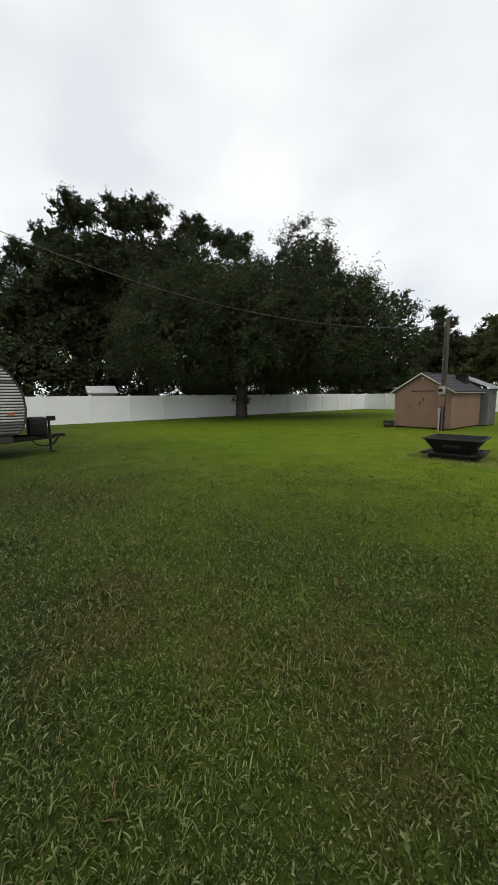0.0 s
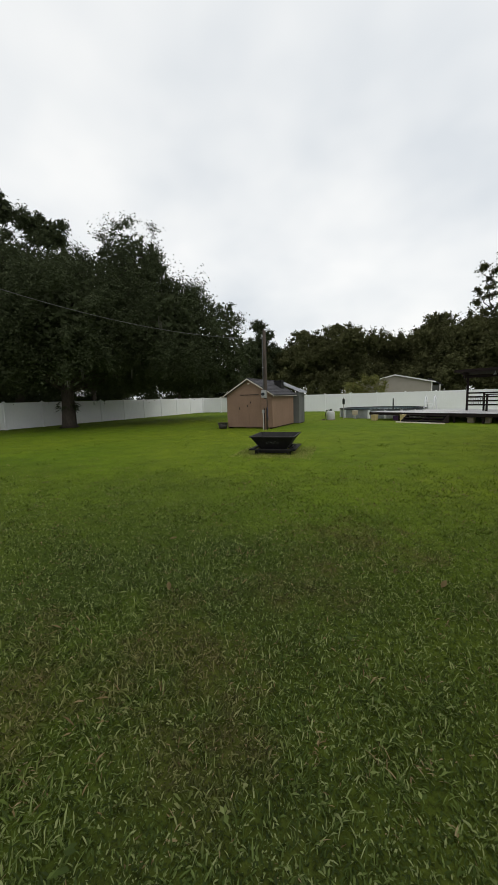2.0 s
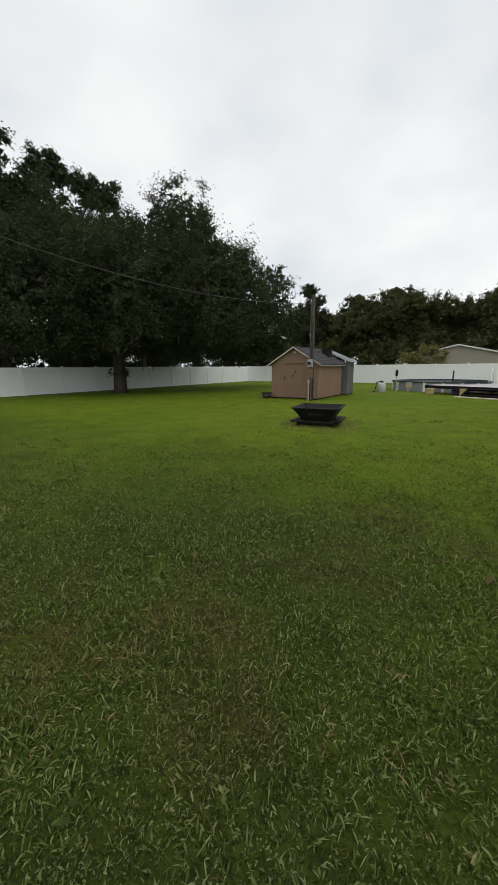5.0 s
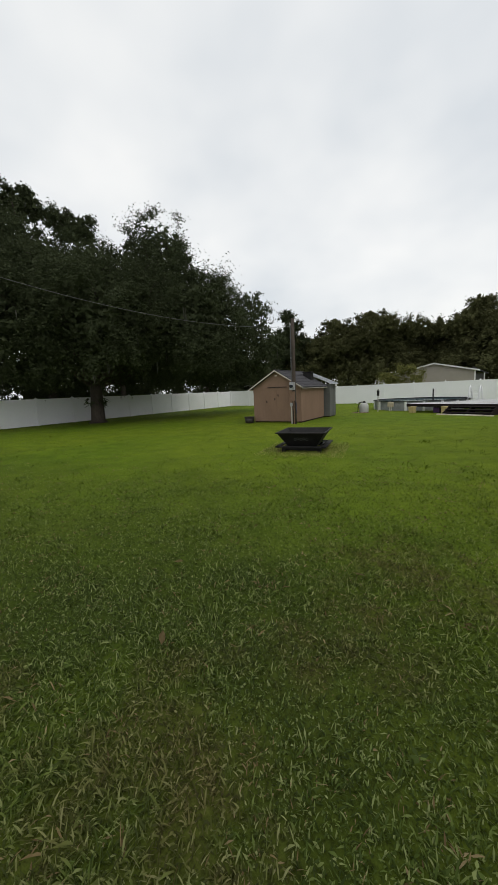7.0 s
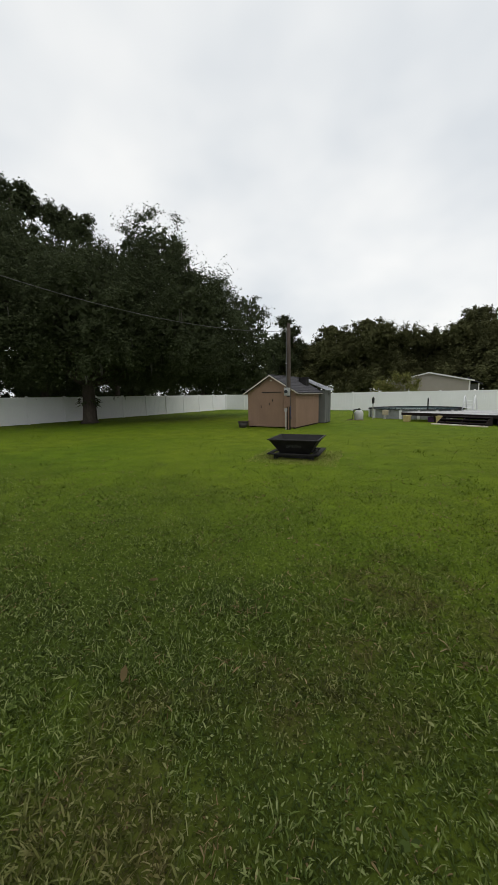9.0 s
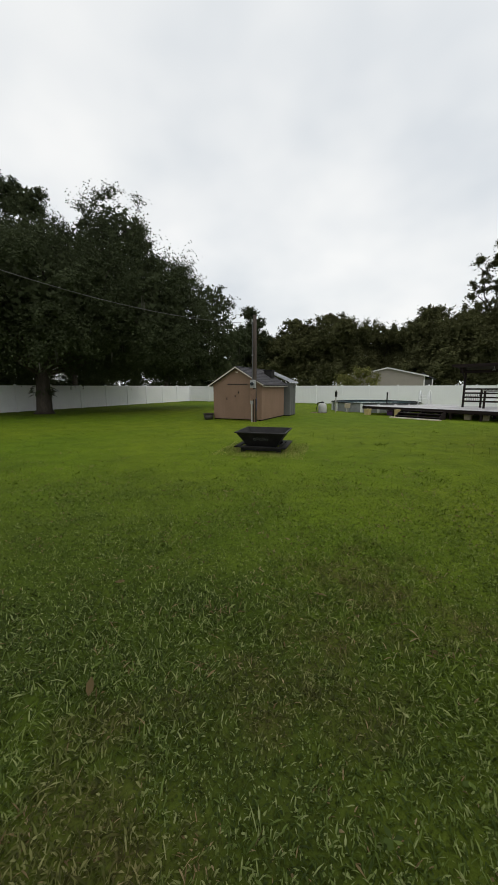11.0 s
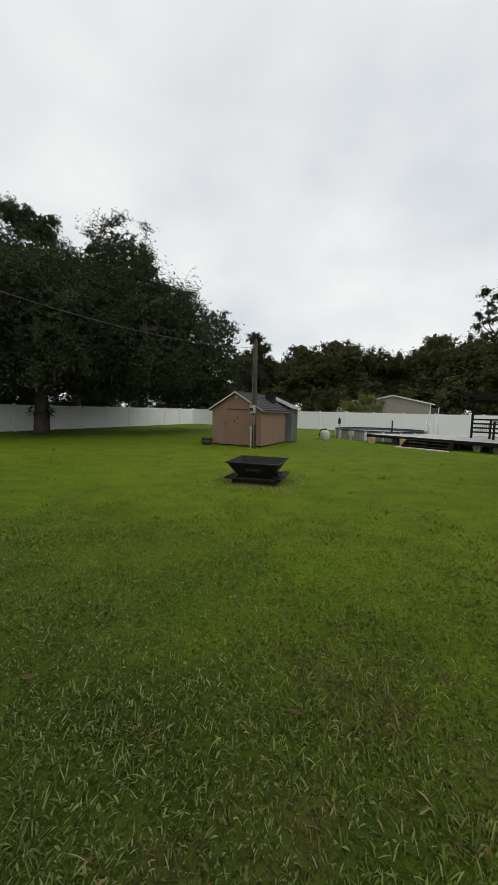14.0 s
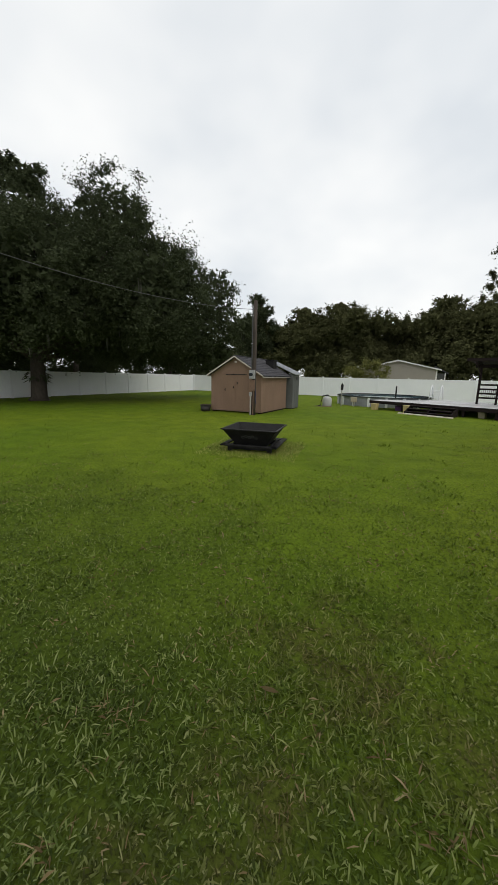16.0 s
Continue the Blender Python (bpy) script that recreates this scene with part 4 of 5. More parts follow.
    part("door_frame", boxes((X0 + 0.02, X0 + 0.16, D[0], D[0] + 0.05, 0.10, 1.93), (X0 + 0.02, X0 + 0.16, D[1] - 0.05, D[1], 0.10, 1.93), (X0 + 0.02, X0 + 0.16, D[0] + 0.05, D[1] - 0.05, 1.89, 1.93)), BROWN_DOOR, r)
    # gable roof and the long roof beside it
    EX = 11.0
    low, apex, foot = (-1.05, 1.90), (-6.68, 2.60), (-7.42, 2.24)
    part("gable_roof", prism(bmesh.new(), [(EX, low[0], low[1] + 0.03), (EX, apex[0], apex[1] + 0.03), (EX, apex[0], apex[1] + 0.10), (EX, low[0], low[1] + 0.10)], (8.2, 0, 0)), SHINGLE, r)
    part("soffit", prism(bmesh.new(), [(EX + 0.03, low[0], low[1] - 0.01), (EX + 0.03, apex[0], apex[1] - 0.01), (EX + 0.03, apex[0], apex[1] + 0.028), (EX + 0.03, low[0], low[1] + 0.028)], (0.47, 0, 0)), HOUSE_TRIM, r)
    # scalloped board under the gable edge
    n = 11
    up, dn = [], []
    for i in range(n * 8 + 1):
        u = i / (n * 8)
        y = low[0] + (apex[0] - low[0]) * u
        z = low[1] + (apex[1] - low[1]) * u
        up.append((EX - 0.03, y, z + 0.10))
        dn.append((EX - 0.03, y, z - 0.06 - 0.05 * abs(math.sin(math.pi * u * n))))
    part("scalloped_board", prism(bmesh.new(), up + dn[::-1], (0.03, 0, 0)), HOUSE_TRIM, r, "weathered scalloped gable board")
    up, dn = [], []
    for i in range(17):
        u = i / 16
        y = apex[0] + (foot[0] - apex[0]) * u
        z = apex[1] + (foot[1] - apex[1]) * u
        up.append((EX - 0.026, y, z + 0.10))
        dn.append((EX - 0.026, y, z - 0.06 - 0.05 * abs(math.sin(math.pi * u * 2))))
    part("scalloped_board", prism(bmesh.new(), up + dn[::-1], (0.03, 0, 0)), HOUSE_TRIM, r, "weathered scalloped gable board")
    part("corner_bracket", prism(bmesh.new(), [(EX - 0.025, foot[0] - 0.02, 2.34), (EX - 0.025, foot[0] + 0.16, 2.34), (EX - 0.025, foot[0] + 0.13, 2.10), (EX - 0.025, foot[0] + 0.05, 2.03)], (0.05, 0, 0)), HOUSE_TRIM, r)
    part("eave_fascia", boxes((EX - 0.02, EX + 0.01, S - 0.4, foot[0] - 0.03, 2.18, 2.31)), HOUSE_TRIM, r)
    part("eave_soffit", boxes((EX + 0.012, X0, S - 0.4, foot[0] - 0.03, 2.27, 2.295)), HOUSE_TRIM, r)
    part("gable_return", prism(bmesh.new(), [(EX, apex[0], apex[1] + 0.03), (EX, foot[0], foot[1] + 0.03), (EX, foot[0], foot[1] + 0.10), (EX, apex[0], apex[1] + 0.10)], (2.6, 0, 0)), SHINGLE, r)
    RX, RZ = 13.4, 2.92
    part("roof_deck", prism(bmesh.new(), [(EX - 0.04, S - 0.4, 2.30), (RX, S - 0.4, RZ - 0.05), (19.3, S - 0.4, 2.30), (19.3, S - 0.4, 2.34), (RX, S - 0.4, RZ), (EX - 0.04, S - 0.4, 2.34)], (0, foot[0] + 0.3 - S + 0.4, 0)), SHINGLE, r)
    ang = math.atan2(RZ - 2.34, RX - EX + 0.04)
    for i in range(15):
        d0 = i * 0.16
        a0 = (EX - 0.04 + d0 * math.cos(ang), 2.342 + d0 * math.sin(ang))
        a1 = (EX - 0.04 + (d0 + 0.18) * math.cos(ang), 2.342 + (d0 + 0.18) * math.sin(ang))
        row = part("shingle_row", prism(bmesh.new(), [(a0[0], S - 0.4, a0[1]), (a0[0], S - 0.4, a0[1] + 0.026), (a1[0], S - 0.4, a1[1] + 0.006), (a1[0], S - 0.4, a1[1])], (0, foot[0] + 0.3 - S + 0.4, 0)), SHINGLE, r)
    bm = bmesh.new()
    tube(bm, [(11.46, -7.55, 1.62), (11.45, -7.56, 1.0), (11.46, -7.5, 0.45), (11.42, -7.35, 0.30), (11.30, -7.2, 0.26), (11.28, -7.16, 0.34)], 0.016, 8)
    part("line_set", bm, HOSE, r, "dark insulated pipe to the air conditioner")
    bm = bmesh.new()
    tube(bm, [(11.44, -8.4, 0.30), (11.42, -7.8, 0.26), (11.40, -7.5, 0.20), (11.36, -7.2, 0.22)], 0.024, 8)
    part("drain_pipe", bm, CONDUIT, r, "pale pipe along the wall foot")


house()


def slab():
    pts = [(10.74, -1.25), (10.62, -3.0), (10.50, -5.1)]
    ob = part("patio_slab", prism(bmesh.new(), [(x, y, -0.02) for x, y in pts] + [(11.475, -5.1, -0.02), (11.475, -1.25, -0.02)], (0, 0, 0.06)), CONCRETE)
    tagged(ob, "pale rough concrete slab along the house wall", "slab", kind="structure")
    pts = [(10.55, -5.62), (10.60, -6.3), (10.72, -7.1), (10.95, -7.85), (11.15, -8.3), (11.2, -12.0)]
    ob = part("patio_slab", prism(bmesh.new(), [(x, y, -0.02) for x, y in pts] + [(11.475, -12.0, -0.02), (11.475, -5.62, -0.02)], (0, 0, 0.055)), CONCRETE)
    tagged(ob, "pale rough concrete slab under the air conditioner", "slab", kind="structure")
    r = thing("door_step", pose(0, 0, 0), "weathered wooden plank step on the slab", "step")
    part("plank", boxes((10.62, 11.46, -5.60, -5.36, 0.0, 0.10), bevel=0.006), STEPWOOD, r)
    part("plank", boxes((10.60, 11.46, -5.352, -5.12, 0.0, 0.095), bevel=0.006), STEPWOOD, r)


slab()


def air_conditioner():
    r = thing("air_conditioner", pose(11.17, -6.58, 0.035), "off-white outdoor air conditioner unit on the slab", "air conditioner")
    part("casing", boxes((-0.14, 0.20, -0.34, 0.34, 0.05, 0.54), bevel=0.015), ACWHITE, r)
    part("top_panel", boxes((-0.155, 0.215, -0.355, 0.355, 0.542, 0.562), bevel=0.008), ACWHITE, r)
    g = part("fan_grille", rods(((-0.141, 0.08, 0.295), (-0.158, 0.08, 0.295), 0.205), seg=28), ACDARK, r, "round dark fan grille")
    for k in range(4):
        bm = bmesh.new()
        rr = 0.05 + 0.05 * k
        tube(bm, [(-0.162, 0.08 + rr * math.cos(a), 0.295 + rr * math.sin(a)) for a in (2 * math.pi * i / 24 for i in range(25))], 0.005, 5)
        part("grille_ring", bm, ACWHITE, g)
    part("service_cover", boxes((0.00, 0.19, -0.39, -0.342, 0.10, 0.34), bevel=0.01), ACWHITE, r)
    part("handle_recess", boxes((0.02, 0.16, -0.365, -0.342, 0.43, 0.47), bevel=0.004), ACWHITE, r)
    part("badge", boxes((-0.03, 0.04, -0.346, -0.338, 0.44, 0.49)), RV_DARK, r, "small dark badge")
    part("foot", boxes((-0.14, 0.22, -0.30, -0.24, 0, 0.05)), RV_DARK, r)
    part("foot", boxes((-0.14, 0.22, 0.24, 0.30, 0, 0.05)), RV_DARK, r)


air_conditioner()


def hose_pile():
    r = thing("garden_hose", pose(11.02, -2.85, 0.04), "dark garden hose coiled loosely on the slab", "hose")
    bm = bmesh.new()
    rng = random.Random(5)
    pts = []
    for i in range(150):
        a = i * 0.33
        rr = 0.30 + 0.10 * math.sin(i * 0.11) + rng.random() * 0.04
        pts.append((rr * math.cos(a) * 0.85, rr * 1.3 * math.sin(a), 0.015 + 0.07 * i / 150 + 0.015 * rng.random()))
    tube(bm, pts, 0.014, 6)
    part("coil", bm, HOSE, r)
    for k, (y, h) in enumerate(((0.45, 0.42), (-0.42, 0.36))):
        bm = bmesh.new()
        tube(bm, [(0.05, y - 0.25, 0.05), (0.05, y - 0.1, h * 0.8), (0.06, y, h), (0.05, y + 0.12, h * 0.7), (0.05, y + 0.2, 0.05)], 0.013, 6)
        part("loop", bm, HOSE, r)
    b = thing("bucket", pose(11.02, -2.75, 0.13), "blue plastic bucket on the coiled hose", "bucket")
    bm = bmesh.new()
    bmesh.ops.create_cone(bm, cap_ends=True, segments=24, radius1=0.12, radius2=0.155, depth=0.28)
    bmesh.ops.translate(bm, vec=(0, 0, 0.14), verts=bm.verts)
    t = max(bm.faces, key=lambda f: f.calc_center_median().z)
    bmesh.ops.inset_region(bm, faces=[t], thickness=0.012)
    bmesh.ops.translate(bm, vec=(0, 0, -0.2), verts=t.verts)
    smooth(part("pail", bm, BLUE, b))
    part("rim", rods(((0, 0, 0.26), (0, 0, 0.285), 0.165), seg=24), BLUE, b)
    p = thing("leaning_plank", pose(11.22, -3.05, 0.04), "pale board leaning on the house wall", "board")
    bm = bmesh.new()
    box(bm, -0.015, 0.015, -0.07, 0.07, 0, 0.95, 0.004, Matrix.Rotation(radians(-28), 4, "X") @ Matrix.Rotation(radians(14), 4, "Y"))
    part("board", bm, STEPWOOD, p)
    j = thing("water_jug", pose(11.2, -3.2, 0.04), "small pale plastic jug by the house wall", "jug")
    smooth(part("jug_body", rods(((0, 0, 0), (0, 0, 0.24), 0.09, 0.085), ((0, 0, 0.24), (0, 0, 0.32), 0.085, 0.03), seg=16), TANKGREY, j))
    part("cap", rods(((0, 0, 0.32), (0, 0, 0.345), 0.028), seg=12), BLUE, j)


hose_pile()


# ---------------- deck, bar and pool ----------------
DC, DU, DV = Vector((11.83, 3.41, 0)), Vector((-0.912, 0.410, 0)), Vector((0.410, 0.912, 0))
DECK = Matrix(((DU.x, DV.x, 0, DC.x), (DU.y, DV.y, 0, DC.y), (0, 0, 1, 0), (0, 0, 0, 1)))
DH = 0.50


def deck():
    r = thing("deck", DECK, "dark stained wooden deck with wet grey boards", "deck")
    b = 0.145
    me = {}

    def board(u0, u1, v):
        k = round(u1 - u0, 3)
        if k not in me:
            bm = boxes((0, k, 0.003, b - 0.003, DH - 0.032, DH))
            m = bpy.data.meshes.new("plank")
            bm.to_mesh(m)
            bm.free()
            m.materials.append(DECKTOP)
            me[k] = m
        o = new("plank", me[k])
        o.parent, o.matrix_basis = r, Matrix.Translation((u0, v, 0))

    for i in range(32):
        v = i * b
        near = 2.98 ** 2 - max(0.0, abs(3.65 - v) - 0.07) ** 2
        board(0, round(min(7.37, 8.67 - math.sqrt(near)) if near > 0 and v < 3.7 else (7.37 if v < 1 else 5.67), 2), v)
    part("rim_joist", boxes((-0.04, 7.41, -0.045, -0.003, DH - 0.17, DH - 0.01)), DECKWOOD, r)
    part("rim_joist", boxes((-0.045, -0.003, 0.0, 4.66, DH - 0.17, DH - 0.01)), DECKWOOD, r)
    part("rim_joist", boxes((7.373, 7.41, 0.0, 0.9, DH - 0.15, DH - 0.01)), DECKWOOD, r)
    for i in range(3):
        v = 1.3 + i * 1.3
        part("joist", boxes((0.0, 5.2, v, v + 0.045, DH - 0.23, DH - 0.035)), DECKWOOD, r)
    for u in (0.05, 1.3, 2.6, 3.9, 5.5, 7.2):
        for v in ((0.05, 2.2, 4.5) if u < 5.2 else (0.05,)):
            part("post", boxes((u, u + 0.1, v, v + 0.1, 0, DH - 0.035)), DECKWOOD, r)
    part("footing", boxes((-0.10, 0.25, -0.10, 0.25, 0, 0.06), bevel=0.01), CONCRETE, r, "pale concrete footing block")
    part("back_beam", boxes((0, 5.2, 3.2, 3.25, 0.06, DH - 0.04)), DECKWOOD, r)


def steps():
    r = thing("deck_steps", DECK @ Matrix.Translation((2.82, 0, 0)), "dark wooden steps up to the deck", "steps")
    for i, (v, z) in enumerate(((-0.90, 0.13), (-0.62, 0.26), (-0.34, 0.39))):
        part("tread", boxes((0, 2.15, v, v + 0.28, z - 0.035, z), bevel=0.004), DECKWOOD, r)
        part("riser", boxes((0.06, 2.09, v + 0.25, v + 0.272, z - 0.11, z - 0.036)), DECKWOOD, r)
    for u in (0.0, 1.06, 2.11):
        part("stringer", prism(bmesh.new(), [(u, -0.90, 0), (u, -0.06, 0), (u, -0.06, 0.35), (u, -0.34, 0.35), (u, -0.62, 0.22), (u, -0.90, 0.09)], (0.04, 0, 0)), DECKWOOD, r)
    p = thing("ground_board", DECK @ Matrix.Translation((2.67, -1.12, 0)), "pale board lying on the grass before the steps", "board")
    part("board", boxes((0, 2.5, 0, 0.16, 0.0, 0.05), bevel=0.006), CONCRETE, p)


def deck_bar():
    r = thing("bar_shelter", DECK @ Matrix.Translation((-0.237, -2.82, DH)) @ Matrix.Diagonal((0.853, 0.853, 1.0, 1)), "dark wooden bar shelter with flat roof on the deck", "shelter")
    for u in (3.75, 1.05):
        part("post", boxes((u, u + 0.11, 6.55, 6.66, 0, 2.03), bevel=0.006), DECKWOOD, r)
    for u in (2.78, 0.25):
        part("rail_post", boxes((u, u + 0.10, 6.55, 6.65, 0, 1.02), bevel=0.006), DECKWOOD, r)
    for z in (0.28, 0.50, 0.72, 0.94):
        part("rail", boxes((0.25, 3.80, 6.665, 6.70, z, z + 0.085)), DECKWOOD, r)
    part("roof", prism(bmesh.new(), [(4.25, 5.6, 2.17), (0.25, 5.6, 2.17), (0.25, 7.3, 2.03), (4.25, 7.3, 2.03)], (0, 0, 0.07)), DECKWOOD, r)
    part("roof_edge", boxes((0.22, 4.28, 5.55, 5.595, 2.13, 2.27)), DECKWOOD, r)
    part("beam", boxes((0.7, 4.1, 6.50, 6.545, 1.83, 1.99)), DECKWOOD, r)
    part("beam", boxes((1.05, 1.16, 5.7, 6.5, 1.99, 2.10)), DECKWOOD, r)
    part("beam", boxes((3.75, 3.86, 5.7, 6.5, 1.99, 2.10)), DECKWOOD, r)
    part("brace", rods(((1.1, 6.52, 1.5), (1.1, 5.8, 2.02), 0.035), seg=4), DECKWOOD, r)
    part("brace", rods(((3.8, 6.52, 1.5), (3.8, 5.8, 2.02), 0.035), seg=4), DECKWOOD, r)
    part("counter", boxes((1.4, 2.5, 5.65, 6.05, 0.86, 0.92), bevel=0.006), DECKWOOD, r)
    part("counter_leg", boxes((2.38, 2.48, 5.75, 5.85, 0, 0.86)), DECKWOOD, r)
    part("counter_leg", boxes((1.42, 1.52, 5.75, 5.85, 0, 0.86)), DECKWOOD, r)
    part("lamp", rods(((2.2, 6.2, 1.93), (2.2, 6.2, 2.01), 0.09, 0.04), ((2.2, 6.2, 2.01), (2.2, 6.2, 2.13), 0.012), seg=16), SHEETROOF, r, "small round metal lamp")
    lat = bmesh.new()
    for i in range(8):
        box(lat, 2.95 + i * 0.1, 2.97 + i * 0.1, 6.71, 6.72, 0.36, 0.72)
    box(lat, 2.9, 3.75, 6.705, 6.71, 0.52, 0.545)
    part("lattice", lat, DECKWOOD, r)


def cooler():
    r = thing("drinks_cooler", DECK @ pose(0.83, 2.55, DH, 0, 0, 6), "red upright drinks cooler with pale printed label", "cooler")
    part("cabinet", boxes((-0.26, 0.26, -0.26, 0.26, 0.05, 0.95), bevel=0.03), RED, r)
    part("plinth", boxes((-0.23, 0.23, -0.22, 0.22, 0, 0.05)), RV_DARK, r)
    part("lid", boxes((-0.27, 0.27, -0.27, 0.27, 0.95, 0.985), bevel=0.01), RED, r)
    lb = bmesh.new()
    for i in range(10):
        a0, a1 = 2 * math.pi * i / 10, 2 * math.pi * (i + 1) / 10
        lb.faces.new([lb.verts.new((0.05 + 0.09 * math.cos(a), -0.262, 0.74 + 0.11 * math.sin(a))) for a in (a0, a1)] + [lb.verts.new((0.05, -0.262, 0.74))])
    bmesh.ops.solidify(lb, geom=lb.faces, thickness=0.003)
    part("emblem", lb, LABELWHITE, r, "pale round emblem")
    part("label_bar", boxes((-0.12, 0.14, -0.266, -0.262, 0.44, 0.50)), LABELWHITE, r, "pale printed bar")
    part("label_bar", boxes((-0.05, 0.05, -0.266, -0.262, 0.28, 0.33)), LABELWHITE, r, "pale printed bar")


deck()
steps()
deck_bar()
cooler()


def under_deck_box(u, v, w, h, mat, label, cat):
    r = thing("storage_bin" if cat == "bin" else "bucket", DECK @ Matrix.Translation((u, v, 0)), label, cat)
    bm = boxes((-w / 2, w / 2, -0.16, 0.16, 0, h), bevel=0.02)
    for q in bm.verts:
        k = 0.88 + 0.12 * q.co.z / h
        q.co.x *= k
        q.co.y *= k
    part("tub", bm, mat, r)
    part("lid", boxes((-w / 2 - 0.015, w / 2 + 0.015, -0.175, 0.175, h, h + 0.03), bevel=0.008), mat, r)


under_deck_box(6.92, -0.28, 0.30, 0.32, YELLOWBOX, "cream plastic bin standing against the deck edge", "bin")
under_deck_box(5.82, 0.35, 0.40, 0.26, PURPLE, "purple plastic tub beneath the deck", "bin")
under_deck_box(5.11, -0.36, 0.24, 0.36, YELLOWBOX, "cream plastic bin beside the deck steps", "bin")
under_deck_box(2.0, 0.5, 0.30, 0.24, TANBOX, "tan plastic bin beneath the deck", "bin")
under_deck_box(1.3, 0.55, 0.30, 0.24, TANBOX, "tan plastic bin beneath the deck", "bin")


def pool():
    cx, cy, R, H = 5.35, 10.55, 2.85, 0.57
    r = thing("swimming_pool", pose(cx, cy, 0), "round above-ground pool with pale grey wall and dark rail", "pool")
    n = 18

    def at(k, rr):
        a = 2 * math.pi * k / n
        return rr * math.cos(a), rr * math.sin(a)

    for k in range(n):
        (x0, y0), (x1, y1) = at(k, R), at(k + 1, R)
        (u0, v0), (u1, v1) = at(k, R - 0.03), at(k + 1, R - 0.03)
        part("wall_panel", prism(bmesh.new(), [(x0, y0, 0), (x1, y1, 0), (u1, v1, 0), (u0, v0, 0)], (0, 0, H)), POOLBLUE, r)
        bm = bmesh.new()
        a = 2 * math.pi * k / n
        box(bm, R - 0.01, R + 0.07, -0.07, 0.07, 0, H, 0.01, Matrix.Rotation(a, 4, "Z"))
        part("upright", bm, POOLPOST, r)
        (x0, y0), (x1, y1) = at(k, R + 0.10), at(k + 1, R + 0.10)
        (u0, v0), (u1, v1) = at(k, R - 0.10), at(k + 1, R - 0.10)
        part("top_rail", prism(bmesh.new(), [(x0, y0, H), (x1, y1, H), (u1, v1, H), (u0, v0, H)], (0, 0, 0.04)), POOLRAIL, r)
    bm = bmesh.new()
    bmesh.ops.create_circle(bm, cap_ends=True, segments=36, radius=R - 0.06)
    bmesh.ops.translate(bm, vec=(0, 0, H - 0.05), verts=bm.verts)
    part("water", bm, WATER, r, "still pool water")
    l = thing("pool_ladder", pose(8.45, 9.53, DH, 0, 0, -24), "white plastic A-frame pool ladder at the deck", "ladder")
    for x in (-0.28, 0.28):
        bm = bmesh.new()
        tube(bm, [(x, -0.30, 0.02), (x, -0.10, 0.75), (x, 0, 0.86), (x, 0.10, 0.75), (x, 0.30, 0.02)], 0.035, 8)
        smooth(part("rail", bm, VINYL, l))
    for i in range(3):
        part("rung", boxes((-0.28, 0.28, -0.27 + i * 0.055, -0.17 + i * 0.055, 0.14 + i * 0.2, 0.18 + i * 0.2), bevel=0.006), VINYL, l)
    p = thing("umbrella_pole", pose(6.3, 8.0, 0), "dark upright pole rising beside the pool rail", "pole")
    part("pole", rods(((0, 0, 0), (0, 0, 1.28), 0.04), seg=10), POOLRAIL, p)


pool()


def pool_clutter():
    t = thing("sand_filter", pose(2.62, 6.6, 0), "pale grey rounded pool filter tank with dark valve", "filter tank")
    bm = bmesh.new()
    prof = [(0.24, 0.0), (0.27, 0.05), (0.28, 0.38), (0.25, 0.50), (0.16, 0.57), (0.05, 0.60)]
    seg = 20
    rings = [[bm.verts.new((rr * math.cos(2 * math.pi * k / seg), rr * math.sin(2 * math.pi * k / seg), z)) for k in range(seg)] for rr, z in prof]
    for q, w in zip(rings, rings[1:]):
        for k in range(seg):
            bm.faces.new((q[k], q[(k + 1) % seg], w[(k + 1) % seg], w[k]))
    bm.faces.new(rings[0][::-1])
    bm.faces.new(rings[-1])
    smooth(part("tank", bm, TANKGREY, t))
    part("valve", rods(((0, 0, 0.58), (0, 0, 0.70), 0.09, 0.06), ((-0.15, 0, 0.64), (0.1, 0, 0.64), 0.03)), POOLRAIL, t, "dark multiport valve")
    bm = bmesh.new()
    tube(bm, [(-0.15, 0, 0.64), (-0.30, 0, 0.60), (-0.34, -0.05, 0.3), (-0.36, -0.1, 0.04), (-0.5, -0.2, 0.03)], 0.035, 8)
    part("hose", bm, POOLRAIL, t)
    part("base", rods(((0, 0, 0), (0, 0, 0.03), 0.29), seg=20), POOLRAIL, t)
    b = thing("ground_plank", pose(2.5, 6.2, 0, 0, 0, 10), "pale plank lying in the grass by the filter", "board")
    part("board", boxes((-0.5, 0.5, -0.06, 0.06, 0, 0.03), bevel=0.004), STEPWOOD, b)
    c = thing("garden_torch", pose(3.33, 7.2, 0), "pale post with a dark lantern head by the pool", "torch")
    part("stake", rods(((0, 0, 0), (0, 0, 0.98), 0.03), seg=10), CONDUIT, c)
    part("lantern", rods(((0, 0, 0.98), (0, 0, 1.30), 0.075, 0.085), seg=12), BLACKMETAL, c, "dark lantern head")
    part("finial", rods(((0, 0, 1.30), (0, 0, 1.40), 0.05, 0.01), seg=12), BLACKMETAL, c)
    s = thing("skimmer_box", pose(4.0, 7.62, 0), "tan plastic skimmer box hanging on the pool wall", "pool skimmer")
    part("housing", boxes((-0.17, 0.17, -0.12, 0.05, 0.26, 0.56), bevel=0.02), TANBOX, s)
    part("pipe", rods(((0, -0.03, 0.0), (0, -0.03, 0.26), 0.04)), CONDUIT, s)


pool_clutter()


